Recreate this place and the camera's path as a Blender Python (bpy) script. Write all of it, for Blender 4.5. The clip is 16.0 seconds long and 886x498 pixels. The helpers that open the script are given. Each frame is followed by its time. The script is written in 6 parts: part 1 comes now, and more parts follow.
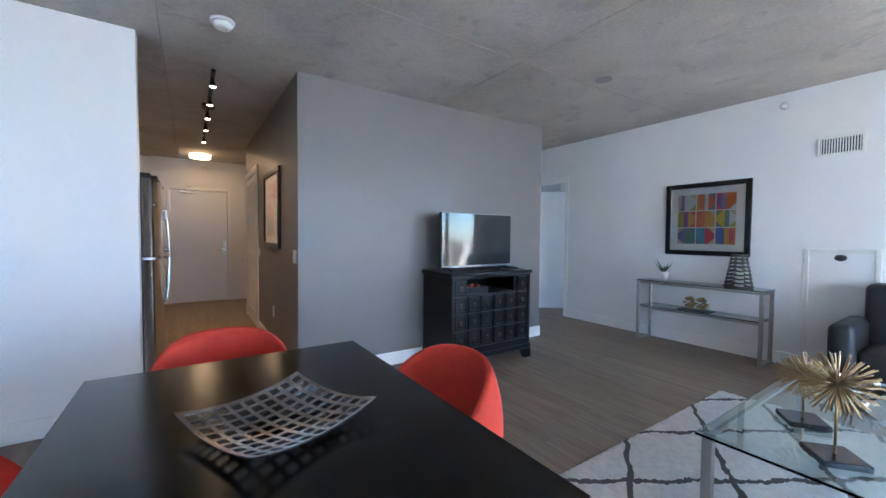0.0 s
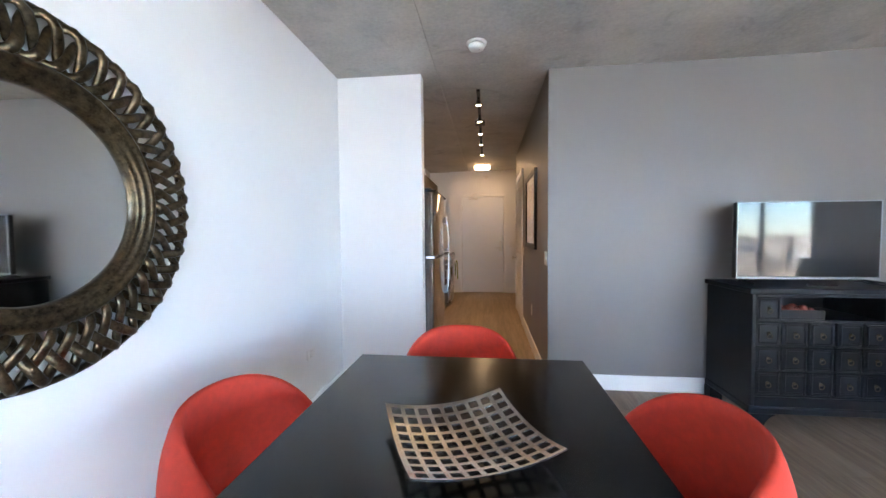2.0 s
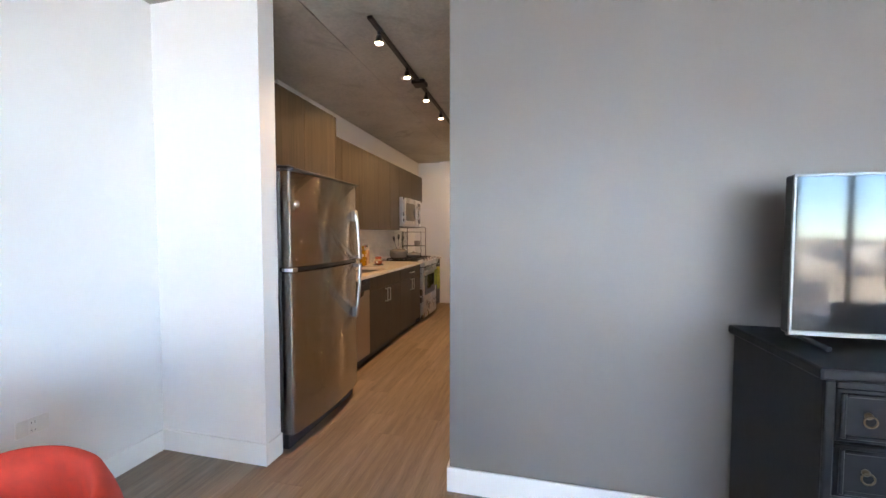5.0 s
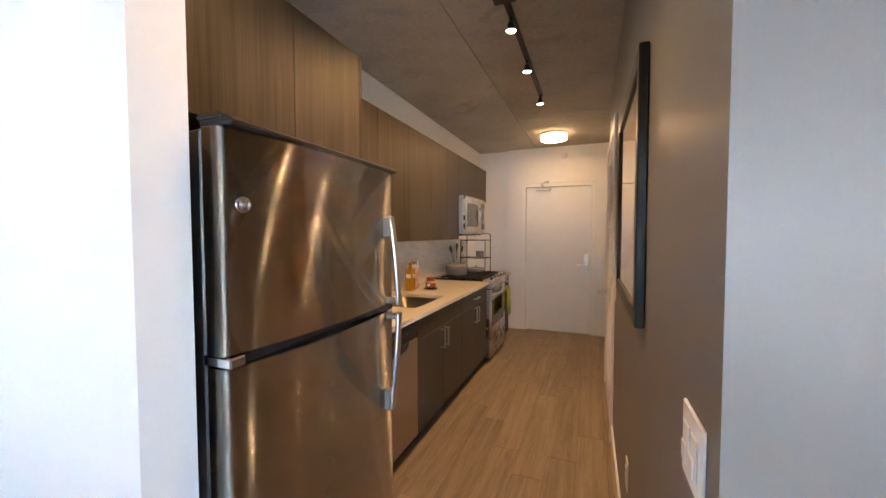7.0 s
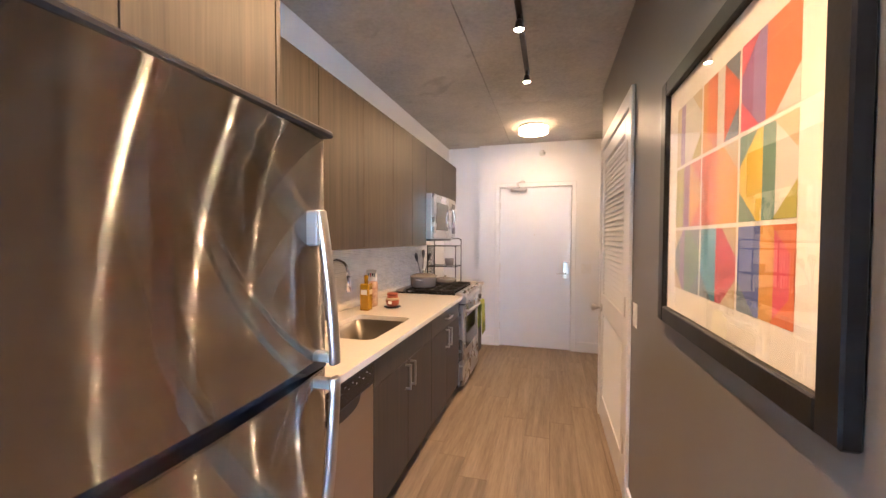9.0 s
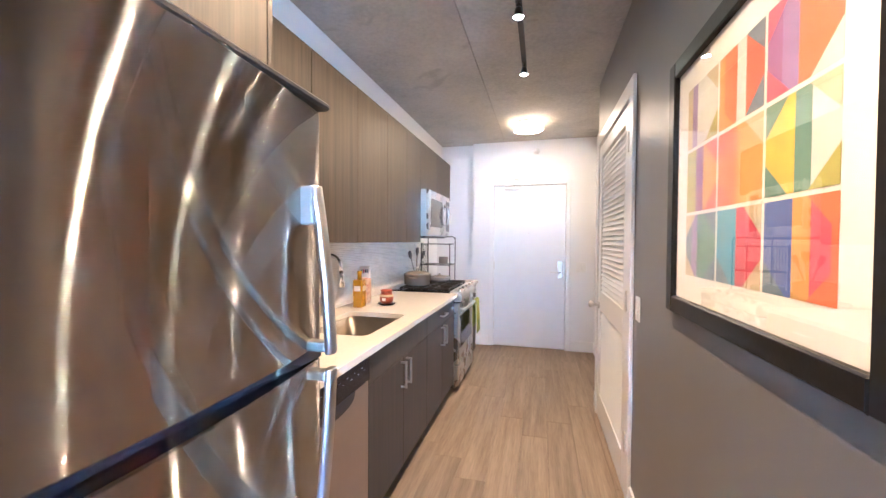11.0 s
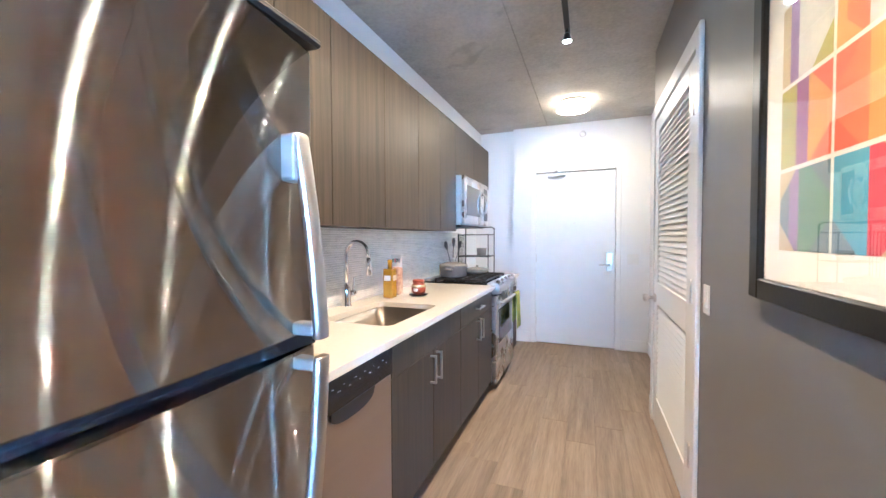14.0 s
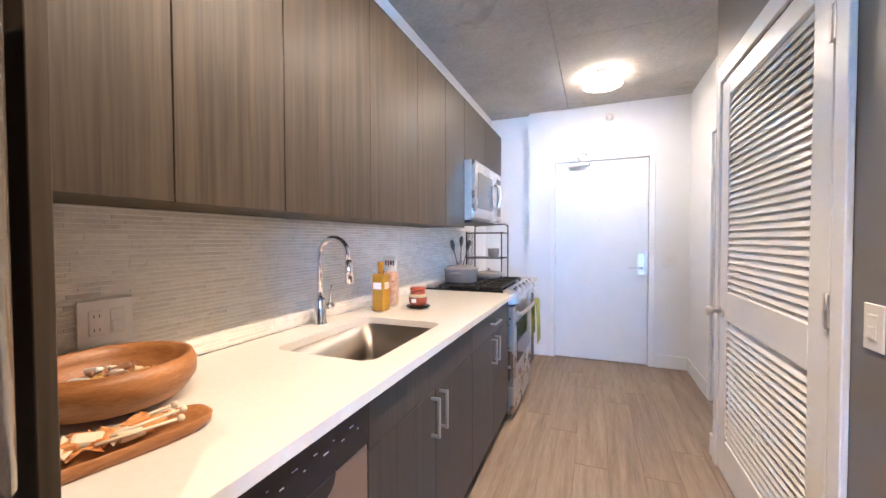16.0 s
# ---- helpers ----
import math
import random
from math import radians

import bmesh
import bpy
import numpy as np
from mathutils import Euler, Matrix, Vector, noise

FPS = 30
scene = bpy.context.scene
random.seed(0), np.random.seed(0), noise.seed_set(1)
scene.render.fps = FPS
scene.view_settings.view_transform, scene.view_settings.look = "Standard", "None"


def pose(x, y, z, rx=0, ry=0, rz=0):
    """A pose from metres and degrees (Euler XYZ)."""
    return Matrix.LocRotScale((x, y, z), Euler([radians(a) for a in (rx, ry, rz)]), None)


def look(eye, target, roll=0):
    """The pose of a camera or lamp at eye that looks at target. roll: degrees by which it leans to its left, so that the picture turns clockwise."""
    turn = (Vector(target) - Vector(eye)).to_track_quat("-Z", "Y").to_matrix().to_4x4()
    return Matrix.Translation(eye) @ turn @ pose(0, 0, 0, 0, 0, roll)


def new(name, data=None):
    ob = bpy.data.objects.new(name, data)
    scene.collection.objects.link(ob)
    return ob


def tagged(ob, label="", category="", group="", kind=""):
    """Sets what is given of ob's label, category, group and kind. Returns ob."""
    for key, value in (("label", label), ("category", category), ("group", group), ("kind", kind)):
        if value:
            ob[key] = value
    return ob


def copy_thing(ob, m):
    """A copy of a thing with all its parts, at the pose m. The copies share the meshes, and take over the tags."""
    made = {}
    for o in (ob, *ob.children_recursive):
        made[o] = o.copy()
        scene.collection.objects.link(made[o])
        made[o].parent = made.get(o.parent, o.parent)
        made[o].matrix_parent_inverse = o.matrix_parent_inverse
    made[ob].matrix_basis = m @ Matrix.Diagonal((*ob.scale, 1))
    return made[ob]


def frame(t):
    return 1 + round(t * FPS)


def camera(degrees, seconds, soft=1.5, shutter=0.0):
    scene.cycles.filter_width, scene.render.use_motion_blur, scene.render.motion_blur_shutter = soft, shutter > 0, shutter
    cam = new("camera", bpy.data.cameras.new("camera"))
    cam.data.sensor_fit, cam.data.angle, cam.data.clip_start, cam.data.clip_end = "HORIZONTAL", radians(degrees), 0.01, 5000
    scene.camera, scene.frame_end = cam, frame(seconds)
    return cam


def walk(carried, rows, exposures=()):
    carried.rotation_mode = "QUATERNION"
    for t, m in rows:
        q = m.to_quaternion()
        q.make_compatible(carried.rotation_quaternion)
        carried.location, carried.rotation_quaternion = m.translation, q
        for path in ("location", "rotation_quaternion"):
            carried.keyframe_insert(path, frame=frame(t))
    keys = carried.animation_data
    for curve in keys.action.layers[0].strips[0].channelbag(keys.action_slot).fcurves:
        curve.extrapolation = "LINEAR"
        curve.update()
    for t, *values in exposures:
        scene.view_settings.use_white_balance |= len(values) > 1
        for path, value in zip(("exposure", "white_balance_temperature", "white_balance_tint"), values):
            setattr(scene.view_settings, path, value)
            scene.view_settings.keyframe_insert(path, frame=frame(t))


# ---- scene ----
cam = camera(99.1, 16.0)
PATH = [
    (0, (1.723, 2.2, 1.306), (2.838, 3.86, 1.237), 0.5),
    (0.5, (1.708, 2.215, 1.313), (2.445, 4.072, 1.234), 0.2),
    (1, (1.736, 2.254, 1.332), (2.105, 4.217, 1.249), -0.0),
    (1.5, (1.812, 2.311, 1.36), (1.811, 4.309, 1.271), -0.5),
    (2, (1.991, 2.327, 1.341), (1.758, 4.312, 1.256), -0.5),
    (2.5, (2.257, 2.384, 1.336), (1.951, 4.358, 1.255), -0.5),
    (3, (2.411, 2.557, 1.324), (2.099, 4.53, 1.23), -0.3),
    (3.5, (2.499, 2.848, 1.32), (2.188, 4.822, 1.228), -0.1),
    (4, (2.582, 3.138, 1.314), (2.246, 5.108, 1.222), 0.0),
    (4.2, (2.628, 3.27, 1.32), (2.25, 5.232, 1.23), -0.1),
    (4.45, (2.84, 3.39, 1.327), (2.45, 5.345, 1.24), 0.0),
    (4.85, (2.93, 3.63, 1.338), (2.49, 5.58, 1.253), 0.0),
    (5.3, (2.87, 4.02, 1.36), (2.32, 5.94, 1.275), 0.0),
    (5.9, (2.65, 4.44, 1.385), (1.98, 6.32, 1.30), 0.0),
    (6.5, (2.454, 4.821, 1.405), (1.728, 6.682, 1.316), -0.1),
    (7, (2.351, 5.062, 1.446), (1.62, 6.922, 1.366), -0.1),
    (7.5, (2.266, 5.313, 1.523), (1.54, 7.175, 1.446), 0.0),
    (8, (2.181, 5.474, 1.585), (1.463, 7.339, 1.513), 0.1),
    (8.5, (2.12, 5.584, 1.55), (1.442, 7.464, 1.487), 0.1),
    (9, (2.086, 5.689, 1.454), (1.542, 7.612, 1.396), 0.2),
    (11.5, (2.032, 5.744, 1.398), (1.534, 7.681, 1.355), 0.3),
    (12, (2.028, 5.743, 1.407), (1.519, 7.677, 1.362), 0.3),
    (12.5, (2.024, 5.738, 1.413), (1.507, 7.669, 1.365), 0.2),
    (13, (2.034, 5.753, 1.381), (1.492, 7.678, 1.333), 0.1),
    (13.5, (2.075, 5.817, 1.362), (1.4, 7.699, 1.306), -0.1),
    (14, (2.044, 5.936, 1.327), (1.329, 7.803, 1.268), -0.2),
    (14.5, (1.966, 6.057, 1.32), (1.252, 7.924, 1.27), -0.1),
    (15, (1.893, 6.162, 1.313), (1.187, 8.031, 1.268), 0.0),
    (15.5, (1.849, 6.304, 1.296), (1.135, 8.171, 1.244), -0.0),
    (16, (1.838, 6.469, 1.298), (1.095, 8.325, 1.248), -0.2),
]
EXPOSURES = [
    (0, 4.17, 5600, 11), (0.6, 4.5, 5900, 13), (1.5, 4.48, 6100, 13), (3, 4.75, 6400, 13), (4, 4.8, 6450, 13), (6.5, 4.82, 6400, 12), (7, 4.87, 6400, 13), (8, 5.4, 6100, 17), (9, 5.65, 5400, 15),
    (11.5, 6.2, 4400, 9), (12.5, 6.2, 4250, 9), (13.5, 6.25, 4120, 3), (15, 6.25, 4080, 4), (16, 6.18, 4150, 8),
]
walk(cam, [(t, look(eye, target, roll)) for t, eye, target, roll in PATH], EXPOSURES)

# ---- world, daylight and lamps ----
world = bpy.data.worlds.new("sky")
scene.world = world
world.use_nodes = True
sky = world.node_tree.nodes.new("ShaderNodeTexSky")
sky.sky_type, sky.sun_disc = "NISHITA", False
sky.sun_elevation, sky.sun_rotation = radians(38), radians(250)
sky.air_density, sky.dust_density, sky.ozone_density = 0.8, 0.1, 5.0
world.node_tree.links.new(sky.outputs["Color"], world.node_tree.nodes["Background"].inputs["Color"])
world.node_tree.nodes["Background"].inputs["Strength"].default_value = 0.15
sun = new("sun", bpy.data.lights.new("sun", "SUN"))
sun.data.energy, sun.data.angle, sun.data.color = 5.0, radians(0.5), (1.0, 0.93, 0.84)
sun.matrix_world = look((0, 0, 20), (0.94 * 16, 0.34 * 16, 20 - 12.5))

WARM = (1.0, 0.55, 0.22)
BULBS = [6.13, 6.70, 7.25, 7.83, 8.55]
TRACK_X = 1.91
for y in BULBS:
    lamp = new("track_lamp", bpy.data.lights.new("track_lamp", "SPOT"))
    lamp.data.energy, lamp.data.color, lamp.data.spot_size, lamp.data.spot_blend, lamp.data.shadow_soft_size = 1.25, WARM, radians(126), 0.7, 0.006
    aim = (-0.22, 0.05, 1.2) if y < 7 else (-0.60, 0.0, 1.4)
    lamp.matrix_world = look((TRACK_X, y, 2.585), (TRACK_X + aim[0], y + aim[1], aim[2]))

# ---- plan ----
H = 2.70            # ceiling
XL, XR = 0.69, 6.85  # living room side walls
YW, YG = -1.6, 5.62  # back wall, grey wall
XK, XC = 0.63, 2.505  # kitchen back wall, corridor wall
XE, YE = 2.705, 10.79  # entry side wall, entry door wall
PIER_X, PIER_Y = 1.43, 5.575
GREY_END = 5.56
TOP = 0.92           # worktop

# ---- helpers for building ----
def world_shift(parent):
    v = Vector((0, 0, 0))
    while parent is not None:
        v += parent.location
        parent = parent.parent
    return v


def part(name, bm, material, parent=None, label="", smooth=False):
    me = bpy.data.meshes.new(name)
    bm.to_mesh(me)
    bm.free()
    for m in material if isinstance(material, (list, tuple)) else [material]:
        me.materials.append(m)
    if smooth:
        for p in me.polygons:
            p.use_smooth = True
    ob = new(name, me)
    if parent is not None:
        me.transform(Matrix.Translation(-world_shift(parent)))
        ob.parent = parent
    if label:
        ob["label"] = label
    return ob


def thing(name, loc, label, category, group=""):
    ob = new(name)
    ob.empty_display_size = 0.05
    ob.location = loc
    return tagged(ob, label, category, group)


def setting(name, bm, material, label, category, smooth=False):
    return tagged(part(name, bm, material, None, "", smooth), label, category, "", "structure")


def box(bm, x0, x1, y0, y1, z0, z1, bevel=0.0, seg=1, mat=0):
    v = [bm.verts.new(p) for p in ((x0, y0, z0), (x1, y0, z0), (x1, y1, z0), (x0, y1, z0), (x0, y0, z1), (x1, y0, z1), (x1, y1, z1), (x0, y1, z1))]
    fs = [bm.faces.new([v[i] for i in q]) for q in ((0, 3, 2, 1), (4, 5, 6, 7), (0, 1, 5, 4), (1, 2, 6, 5), (2, 3, 7, 6), (3, 0, 4, 7))]
    for f in fs:
        f.material_index = mat
    if bevel:
        edges = {e for f in fs for e in f.edges}
        bmesh.ops.bevel(bm, geom=list(edges), offset=bevel, segments=seg, affect="EDGES", profile=0.5)
    return v


def cube(*a, **k):
    bm = bmesh.new()
    box(bm, *a, **k)
    return bm


def sweep(bm, pts, radius, seg=10, closed=False, flat=1.0, up=None, caps=True, mat=0):
    """A tube along pts; radius may be a list; flat squeezes it along the second axis."""
    pts = [Vector(p) for p in pts]
    n = len(pts)
    rings = []
    prev = None
    for i, p in enumerate(pts):
        if closed:
            d = pts[(i + 1) % n] - pts[i - 1]
        else:
            d = pts[min(i + 1, n - 1)] - pts[max(i - 1, 0)]
        d.normalize()
        ref = Vector(up) if up is not None else (prev if prev is not None else (Vector((0, 0, 1)) if abs(d.z) < 0.9 else Vector((1, 0, 0))))
        a = (ref - d * ref.dot(d)).normalized()
        b = d.cross(a)
        prev = a
        r = radius[i] if isinstance(radius, (list, tuple)) else radius
        rings.append([bm.verts.new(p + (b * math.cos(2 * math.pi * k / seg) + a * flat * math.sin(2 * math.pi * k / seg)) * r) for k in range(seg)])
    for i in range(n if closed else n - 1):
        A, B = rings[i], rings[(i + 1) % n]
        for k in range(seg):
            f = bm.faces.new((A[k], A[(k + 1) % seg], B[(k + 1) % seg], B[k]))
            f.smooth = True
            f.material_index = mat
    if caps and not closed:
        bm.faces.new(rings[0][::-1]).material_index = mat
        bm.faces.new(rings[-1]).material_index = mat


def tube(*a, **k):
    bm = bmesh.new()
    sweep(bm, *a, **k)
    return bm


def spin(bm, profile, centre, seg=24, axis="z", mat=0, ring=False):
    """A turned shape from (radius, height) pairs."""
    c = Vector(centre)
    rings = []
    for r, h in profile:
        loop = []
        for k in range(seg):
            a = 2 * math.pi * k / seg
            u, v = r * math.cos(a), r * math.sin(a)
            p = (u, v, h) if axis == "z" else ((h, u, v) if axis == "x" else (v, h, u))
            loop.append(bm.verts.new(c + Vector(p)))
        rings.append(loop)
    for A, B in zip(rings, rings[1:] + rings[:1] if ring else rings[1:]):
        for k in range(seg):
            f = bm.faces.new((A[k], A[(k + 1) % seg], B[(k + 1) % seg], B[k]))
            f.smooth = True
            f.material_index = mat
    if ring:
        return
    if profile[0][0] > 1e-4:
        bm.faces.new(rings[0][::-1]).material_index = mat
    if profile[-1][0] > 1e-4:
        bm.faces.new(rings[-1]).material_index = mat


def turned(*a, **k):
    bm = bmesh.new()
    spin(bm, *a, **k)
    return bm


# ---- materials ----
def surface(name, colour, rough=0.5, metal=0.0, var=0.12, scale=6.0, bump=0.1, bscale=80.0, stretch=(1, 1, 1), second=None, rvar=0.08, per_piece=0.0, aniso=0.0, coat=0.0, depth=0.002, tint=None):
    m = bpy.data.materials.new(name)
    m.use_nodes = True
    t = m.node_tree
    N, L = t.nodes, t.links
    b = N["Principled BSDF"]
    b.inputs["Metallic"].default_value = metal
    geo = N.new("ShaderNodeNewGeometry")
    info = N.new("ShaderNodeObjectInfo")
    off = N.new("ShaderNodeVectorMath")
    off.operation = "SCALE"
    off.inputs[0].default_value = (7.3, 5.1, 9.7)
    L.new(info.outputs["Random"], off.inputs["Scale"])
    add = N.new("ShaderNodeVectorMath")
    L.new(geo.outputs["Position"], add.inputs[0])
    if per_piece:
        L.new(off.outputs[0], add.inputs[1])
    mp = N.new("ShaderNodeMapping")
    mp.inputs["Scale"].default_value = stretch
    L.new(add.outputs[0], mp.inputs["Vector"])
    n1 = N.new("ShaderNodeTexNoise")
    n1.inputs["Scale"].default_value, n1.inputs["Detail"].default_value, n1.inputs["Roughness"].default_value = scale, 6.0, 0.6
    n2 = N.new("ShaderNodeTexNoise")
    n2.inputs["Scale"].default_value, n2.inputs["Detail"].default_value = bscale, 4.0
    for n in (n1, n2):
        L.new(mp.outputs[0], n.inputs["Vector"])
    ramp = N.new("ShaderNodeValToRGB")
    c = Vector(colour)
    d = Vector(second) if second else c * (1 + var)
    lo = c * (1 - var)
    ramp.color_ramp.elements[0].position, ramp.color_ramp.elements[1].position = 0.32, 0.68
    ramp.color_ramp.elements[0].color = (*lo, 1)
    ramp.color_ramp.elements[1].color = (*[min(x, 1) for x in d], 1)
    mixf = N.new("ShaderNodeMix")
    mixf.inputs["Factor"].default_value = 0.3
    L.new(n1.outputs["Fac"], mixf.inputs["A"])
    L.new(n2.outputs["Fac"], mixf.inputs["B"])
    L.new(mixf.outputs["Result"], ramp.inputs["Fac"])
    out = ramp.outputs["Color"]
    if per_piece:
        hsv = N.new("ShaderNodeHueSaturation")
        rng = N.new("ShaderNodeMapRange")
        rng.inputs["To Min"].default_value, rng.inputs["To Max"].default_value = 1 - per_piece, 1 + per_piece
        L.new(info.outputs["Random"], rng.inputs["Value"])
        L.new(rng.outputs[0], hsv.inputs["Value"])
        L.new(out, hsv.inputs["Color"])
        out = hsv.outputs["Color"]
    L.new(out, b.inputs["Base Color"])
    rr = N.new("ShaderNodeMapRange")
    rr.inputs["To Min"].default_value, rr.inputs["To Max"].default_value = max(rough - rvar, 0.02), min(rough + rvar, 1)
    L.new(n1.outputs["Fac"], rr.inputs["Value"])
    L.new(rr.outputs[0], b.inputs["Roughness"])
    if bump:
        bp = N.new("ShaderNodeBump")
        bp.inputs["Strength"].default_value, bp.inputs["Distance"].default_value = bump, depth
        L.new(n2.outputs["Fac"], bp.inputs["Height"])
        L.new(bp.outputs[0], b.inputs["Normal"])
    if aniso:
        b.inputs["Anisotropic"].default_value = aniso
        b.inputs["Anisotropic Rotation"].default_value = 0.25
        tg = N.new("ShaderNodeTangent")
        tg.direction_type, tg.axis = "RADIAL", "Z"
        L.new(tg.outputs[0], b.inputs["Tangent"])
    if coat:
        b.inputs["Coat Weight"].default_value = coat
        b.inputs["Coat Roughness"].default_value = 0.08
    return m


def duller(m, level):
    """A lower specular level for a surface with little sheen."""
    m.node_tree.nodes["Principled BSDF"].inputs["Specular IOR Level"].default_value = level
    return m


def concrete(name):
    m = surface(name, (0.42, 0.405, 0.37), 0.8, var=0.22, scale=1.1, bump=0.35, bscale=45, second=(0.57, 0.545, 0.495), depth=0.004)
    N, L = m.node_tree.nodes, m.node_tree.links
    b = N["Principled BSDF"]
    base = b.inputs["Base Color"].links[0].from_socket
    geo = N.new("ShaderNodeNewGeometry")
    w = N.new("ShaderNodeTexNoise")
    w.inputs["Scale"].default_value, w.inputs["Detail"].default_value, w.inputs["Distortion"].default_value = 2.6, 9.0, 1.6
    L.new(geo.outputs["Position"], w.inputs["Vector"])
    r = N.new("ShaderNodeValToRGB")
    r.color_ramp.elements[0].position, r.color_ramp.elements[1].position = 0.60, 0.70
    r.color_ramp.elements[0].color, r.color_ramp.elements[1].color = (0, 0, 0, 1), (0.38, 0.38, 0.38, 1)
    L.new(w.outputs["Fac"], r.inputs["Fac"])
    mx = N.new("ShaderNodeMix")
    mx.data_type = "RGBA"
    mx.inputs["B"].default_value = (0.24, 0.225, 0.20, 1)
    L.new(r.outputs["Color"], mx.inputs["Factor"])
    L.new(base, mx.inputs["A"])
    pit = N.new("ShaderNodeTexNoise")
    pit.inputs["Scale"].default_value, pit.inputs["Detail"].default_value = 14.0, 3.0
    L.new(geo.outputs["Position"], pit.inputs["Vector"])
    pr = N.new("ShaderNodeValToRGB")
    pr.color_ramp.elements[0].position, pr.color_ramp.elements[1].position = 0.72, 0.76
    pr.color_ramp.elements[1].color = (0.5, 0.5, 0.5, 1)
    L.new(pit.outputs["Fac"], pr.inputs["Fac"])
    mx2 = N.new("ShaderNodeMix")
    mx2.data_type = "RGBA"
    mx2.inputs["B"].default_value = (0.58, 0.56, 0.52, 1)
    L.new(pr.outputs["Color"], mx2.inputs["Factor"])
    L.new(mx.outputs["Result"], mx2.inputs["A"])
    L.new(mx2.outputs["Result"], b.inputs["Base Color"])
    return m


def glass(name, colour=(0.93, 0.97, 0.96), rough=0.0):
    m = bpy.data.materials.new(name)
    m.use_nodes = True
    b = m.node_tree.nodes["Principled BSDF"]
    b.inputs["Base Color"].default_value = (*colour, 1)
    b.inputs["Roughness"].default_value = rough
    b.inputs["Transmission Weight"].default_value = 1.0
    b.inputs["IOR"].default_value = 1.45
    return m


def glow(name, colour, strength):
    m = bpy.data.materials.new(name)
    m.use_nodes = True
    b = m.node_tree.nodes["Principled BSDF"]
    b.inputs["Base Color"].default_value = (0.9, 0.88, 0.85, 1)
    b.inputs["Emission Color"].default_value = (*colour, 1)
    b.inputs["Emission Strength"].default_value = strength
    return m


def plain(name, colour, rough=0.5, metal=0.0, **k):
    return surface(name, colour, rough, metal, var=k.pop("var", 0.06), bump=k.pop("bump", 0.03), **k)


WHITE = surface("white_paint", (0.80, 0.80, 0.80), 0.6, var=0.02, scale=1.5, bump=0.12, bscale=220, depth=0.001)
GREY = surface("grey_paint", (0.188, 0.178, 0.170), 0.42, var=0.03, scale=1.5, bump=0.12, bscale=220, depth=0.001)
TRIM = surface("white_trim", (0.82, 0.82, 0.81), 0.35, var=0.02, bump=0.02)
CONCRETE = concrete("bare_concrete")
PLANK = surface("vinyl_plank", (0.218, 0.168, 0.126), 0.50, var=0.22, scale=3.2, bump=0.10, bscale=20, stretch=(8, 0.5, 1), second=(0.328, 0.260, 0.200), per_piece=0.09, depth=0.0015)
duller(PLANK, 0.28)
WOODCAB = surface("dark_laminate", (0.036, 0.0285, 0.0185), 0.46, var=0.42, scale=4.0, bump=0.1, bscale=22, stretch=(7, 7, 0.20), second=(0.074, 0.057, 0.039), per_piece=0.10, depth=0.001)
duller(WOODCAB, 0.35)
def brushed(name, colour, rough, spread):
    """Steel with a horizontal brush: the normal scatters up and down only."""
    m = surface(name, colour, rough, 1.0, var=0.07, scale=2, bump=0.0, stretch=(0.6, 0.6, 9), rvar=0.008)
    N, L = m.node_tree.nodes, m.node_tree.links
    geo = N.new("ShaderNodeNewGeometry")
    sc = N.new("ShaderNodeVectorMath")
    sc.operation = "SCALE"
    sc.inputs["Scale"].default_value = 9100.0
    L.new(geo.outputs["Position"], sc.inputs[0])
    w = N.new("ShaderNodeTexWhiteNoise")
    L.new(sc.outputs[0], w.inputs["Vector"])
    r = N.new("ShaderNodeMapRange")
    r.inputs["To Min"].default_value, r.inputs["To Max"].default_value = -1.25, 1.25
    L.new(w.outputs["Value"], r.inputs["Value"])
    tail = N.new("ShaderNodeMath")
    tail.operation = "TANGENT"
    L.new(r.outputs[0], tail.inputs[0])
    wide = N.new("ShaderNodeMath")
    wide.operation = "MULTIPLY"
    wide.inputs[1].default_value = spread
    L.new(tail.outputs[0], wide.inputs[0])
    c = N.new("ShaderNodeCombineXYZ")
    L.new(wide.outputs[0], c.inputs["Z"])
    a = N.new("ShaderNodeVectorMath")
    L.new(geo.outputs["Normal"], a.inputs[0])
    L.new(c.outputs[0], a.inputs[1])
    n = N.new("ShaderNodeVectorMath")
    n.operation = "NORMALIZE"
    L.new(a.outputs[0], n.inputs[0])
    L.new(n.outputs[0], N["Principled BSDF"].inputs["Normal"])
    return m


STEEL = brushed("brushed_steel", (0.31, 0.28, 0.245), 0.022, 0.95)
STEEL_PLAIN = surface("satin_steel", (0.60, 0.59, 0.57), 0.34, 1.0, var=0.04, bump=0.02)
DOOR_STEEL = surface("satin_door_steel", (0.46, 0.40, 0.345), 0.42, 1.0, var=0.05, scale=2, bump=0.0, stretch=(0.6, 0.6, 9))
RANGE_STEEL = surface("range_steel", (0.56, 0.55, 0.54), 0.28, 1.0, var=0.05, bump=0.02)
CHROME = surface("chrome", (0.80, 0.80, 0.82), 0.08, 1.0, var=0.02, bump=0.0, rvar=0.03)
BLACK = surface("black_plastic", (0.018, 0.018, 0.020), 0.4, var=0.1, bump=0.03)
BLACKGLOSS = surface("black_gloss", (0.012, 0.012, 0.014), 0.12, var=0.1, bump=0.0, rvar=0.04)
IRON = surface("cast_iron", (0.022, 0.022, 0.023), 0.6, 0.2, var=0.2, bump=0.2)
QUARTZ = surface("white_quartz", (0.67, 0.64, 0.59), 0.22, var=0.03, scale=60, bump=0.0)
